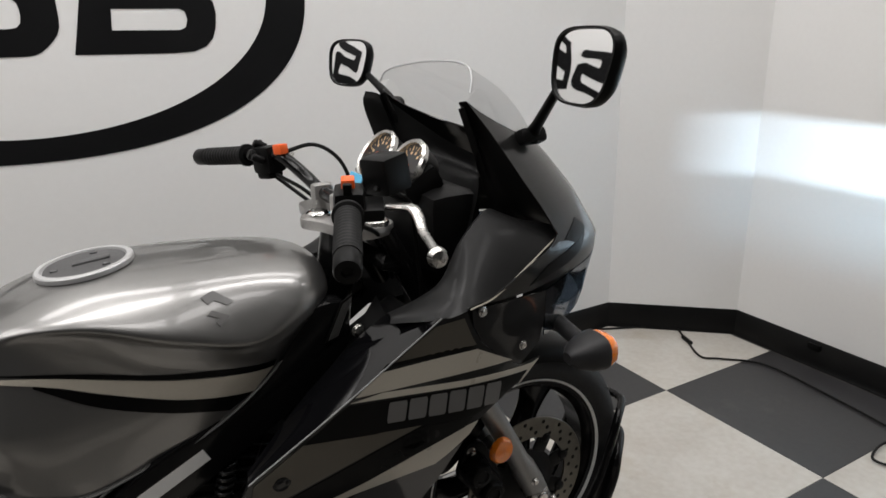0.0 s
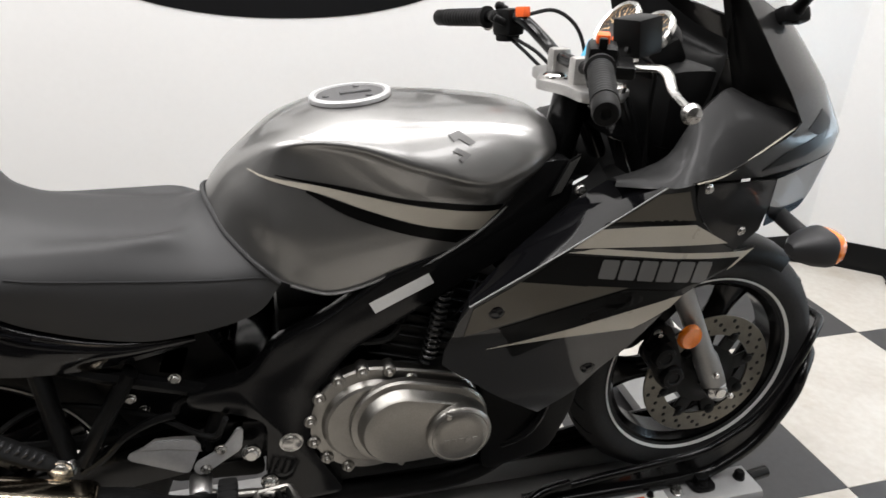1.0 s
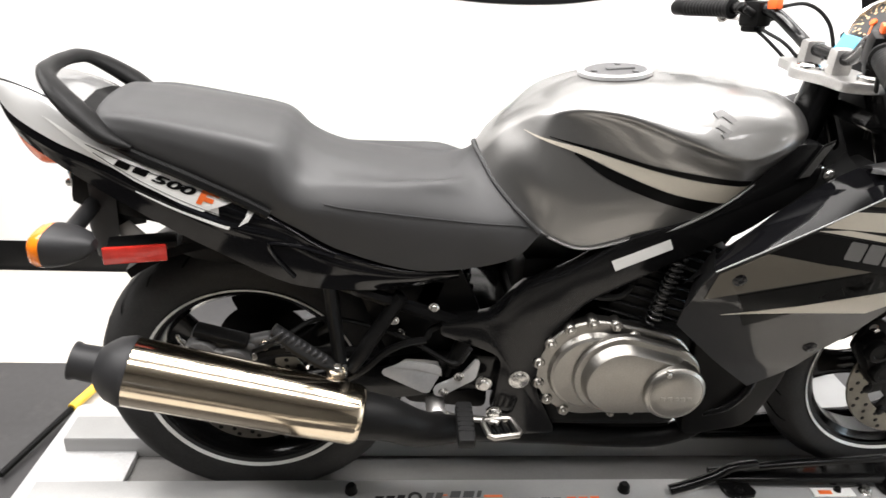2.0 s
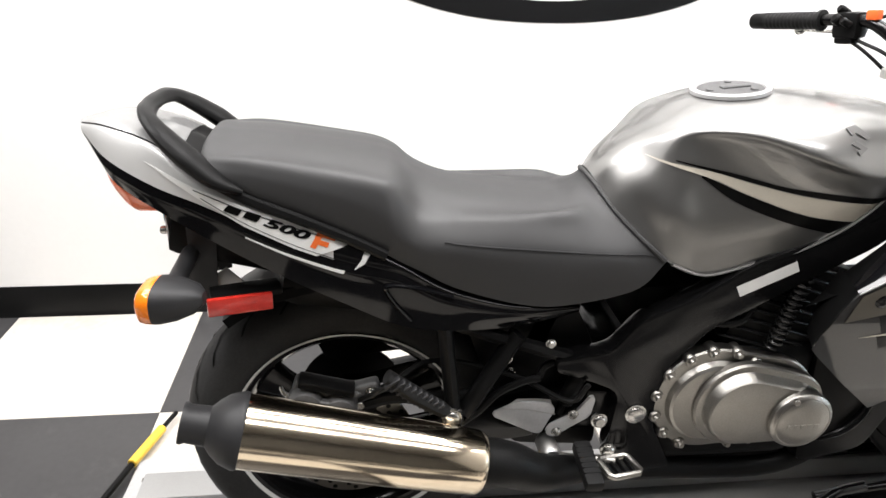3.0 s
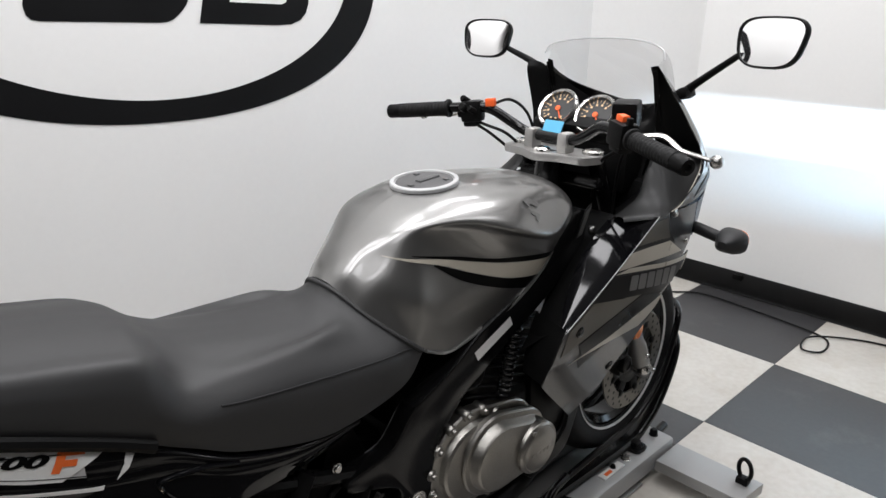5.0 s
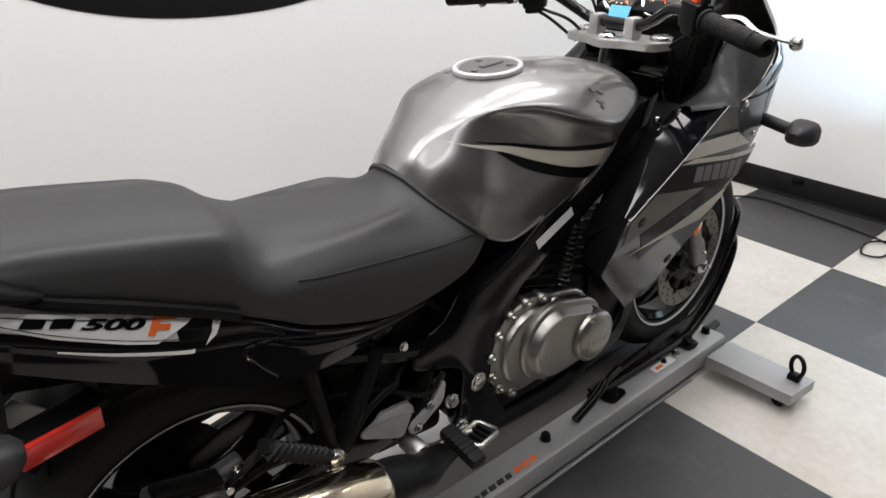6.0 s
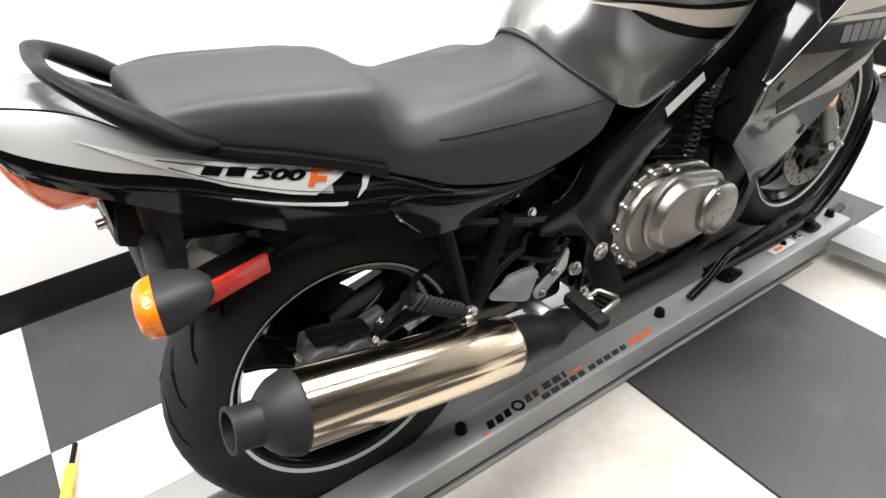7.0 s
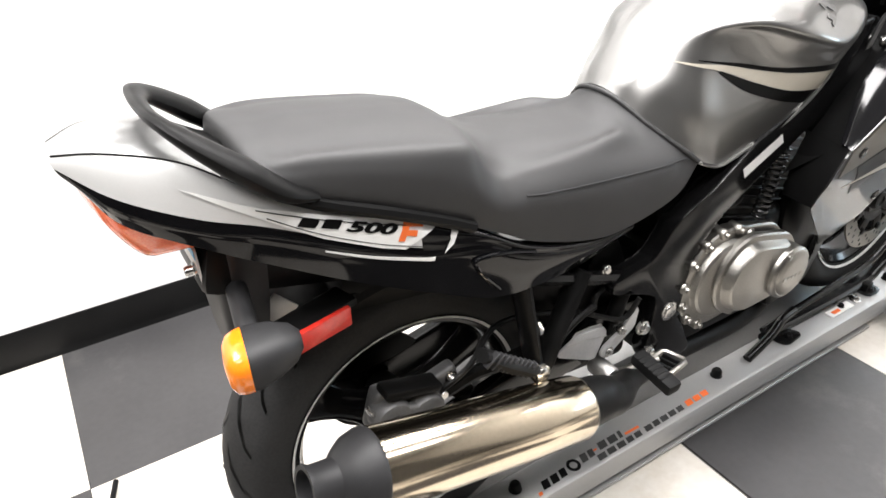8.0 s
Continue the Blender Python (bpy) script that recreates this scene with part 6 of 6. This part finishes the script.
def mirror(s_, turn_in, turn_up):
    w = new("mirror")
    w.parent = bike
    w.empty_display_size = .02
    ORIGIN[w.name] = ORIGIN[bike.name]
    base, c = (Vector((1.318, -.160, 1.130)), Vector((1.247, -.354, 1.240))) if s_ < 0 else (Vector((1.250, .205, 1.156)), Vector((1.232, .380, 1.224)))
    bm = bmesh.new()
    tube(bm, [base + Vector((0, 0, -.01)), base + Vector((-.003, s_ * .02, .012)), c + Vector((.02, -s_ * .055, -.022)), c + Vector((.022, -s_ * .03, -.008))], [.016, .009, .0065, .008], 12, 5)
    part("mirror_stem", bm, PLASTIC, w, "black mirror stem")
    bm = bmesh.new()
    box(bm, base + Vector((0, 0, -.008)), (.050, .028, .026), Matrix.Rotation(s_ * radians(25), 4, "X"), .009)
    part("mirror_foot", bm, PLASTIC, w)
    nrm = Vector((-1, -s_ * turn_in, turn_up)).normalized()
    q = nrm.to_track_quat("Z", "Y").to_matrix().to_4x4()

    def shape(k, h):
        pts = []
        for a in np.arange(32) * math.pi / 16:
            u = math.copysign(abs(math.cos(a)) ** .62, math.cos(a)) * .068
            v = math.copysign(abs(math.sin(a)) ** .62, math.sin(a)) * .049
            u *= 1 + .12 * v / .049
            pts.append(Matrix.Translation(c) @ q @ Vector((u * k, v * k, h)))
        return pts
    bm = bmesh.new()
    vs = grid(bm, [shape(k, h) for k, h in ((.93, -.004), (.945, .002), (1.0, .002), (1.03, -.006), (1.0, -.014), (.85, -.024), (.45, -.031), (.1, -.033))], close_v=True)
    cap(bm, vs[-1])
    part("mirror_shell", bm, PLASTIC, w, "black plastic mirror shell", 50)
    bm = bmesh.new()
    vs = grid(bm, [shape(k, .0012 - .0026 * k * k) for k in (.94, .82, .68, .54, .40, .26, .12, .02)], close_v=True)
    cap(bm, vs[-1])
    part("mirror_glass", bm, MIRROR, w, "slightly domed mirror glass", 60)


mirror(-1, .16, .17)
mirror(1, .23, .22)

# ---- small things on the floor and wall ----
bm = bmesh.new()
tube(bm, [(2.60, 1.02, .007), (2.80, .925, .007), (2.905, .86, .007), (2.84, .725, .007), (2.775, .60, .007), (2.83, .54, .007), (2.93, .416, .007), (2.916, .157, .007), (2.877, -.10, .007), (2.825, -.19, .007), (2.70, -.205, .007), (2.665, -.14, .010), (2.80, -.125, .013), (2.93, -.25, .007), (2.985, -.42, .007), (3.03, -.8, .007)], .0042, 8, 8)
cable = tagged(part("power_cable", bm, CABLE), "black power cable lying looped on the tiles", "cable")
bm = bmesh.new()
tube(bm, [(2.855, .76, .009), (2.835, .70, .009)], .009, 8)
part("cable_joint", bm, CABLE, cable)
bm = bmesh.new()
box(bm, (3.072, .32, .088), (.012, .05, .024), None, .004)
tagged(part("wall_clip", bm, PLASTIC), "small dark clip on the baseboard", "clip")

# ---- floor tiles ----
proto = {}
for kind, m_ in ((0, TILEW), (1, TILED)):
    bm = bmesh.new()
    box(bm, (0, 0, 0), (TS - .0012, TS - .0012, .006), None, .0006, 1)
    me = bpy.data.meshes.new("tile")
    bm.to_mesh(me)
    bm.free()
    me.materials.append(m_)
    proto[kind] = me
for i in range(-6, 4):
    for j in range(-6, 2):
        ob = new("tile", proto[(i + j) % 2])
        shift = .022 if i < -1 else -.006 if i == -1 else 0
        ob.location = (TX + (i + .5) * TS + shift, TY + (j + .5) * TS - (.012 if i < -1 else 0), -.003)
        ob.parent = floor
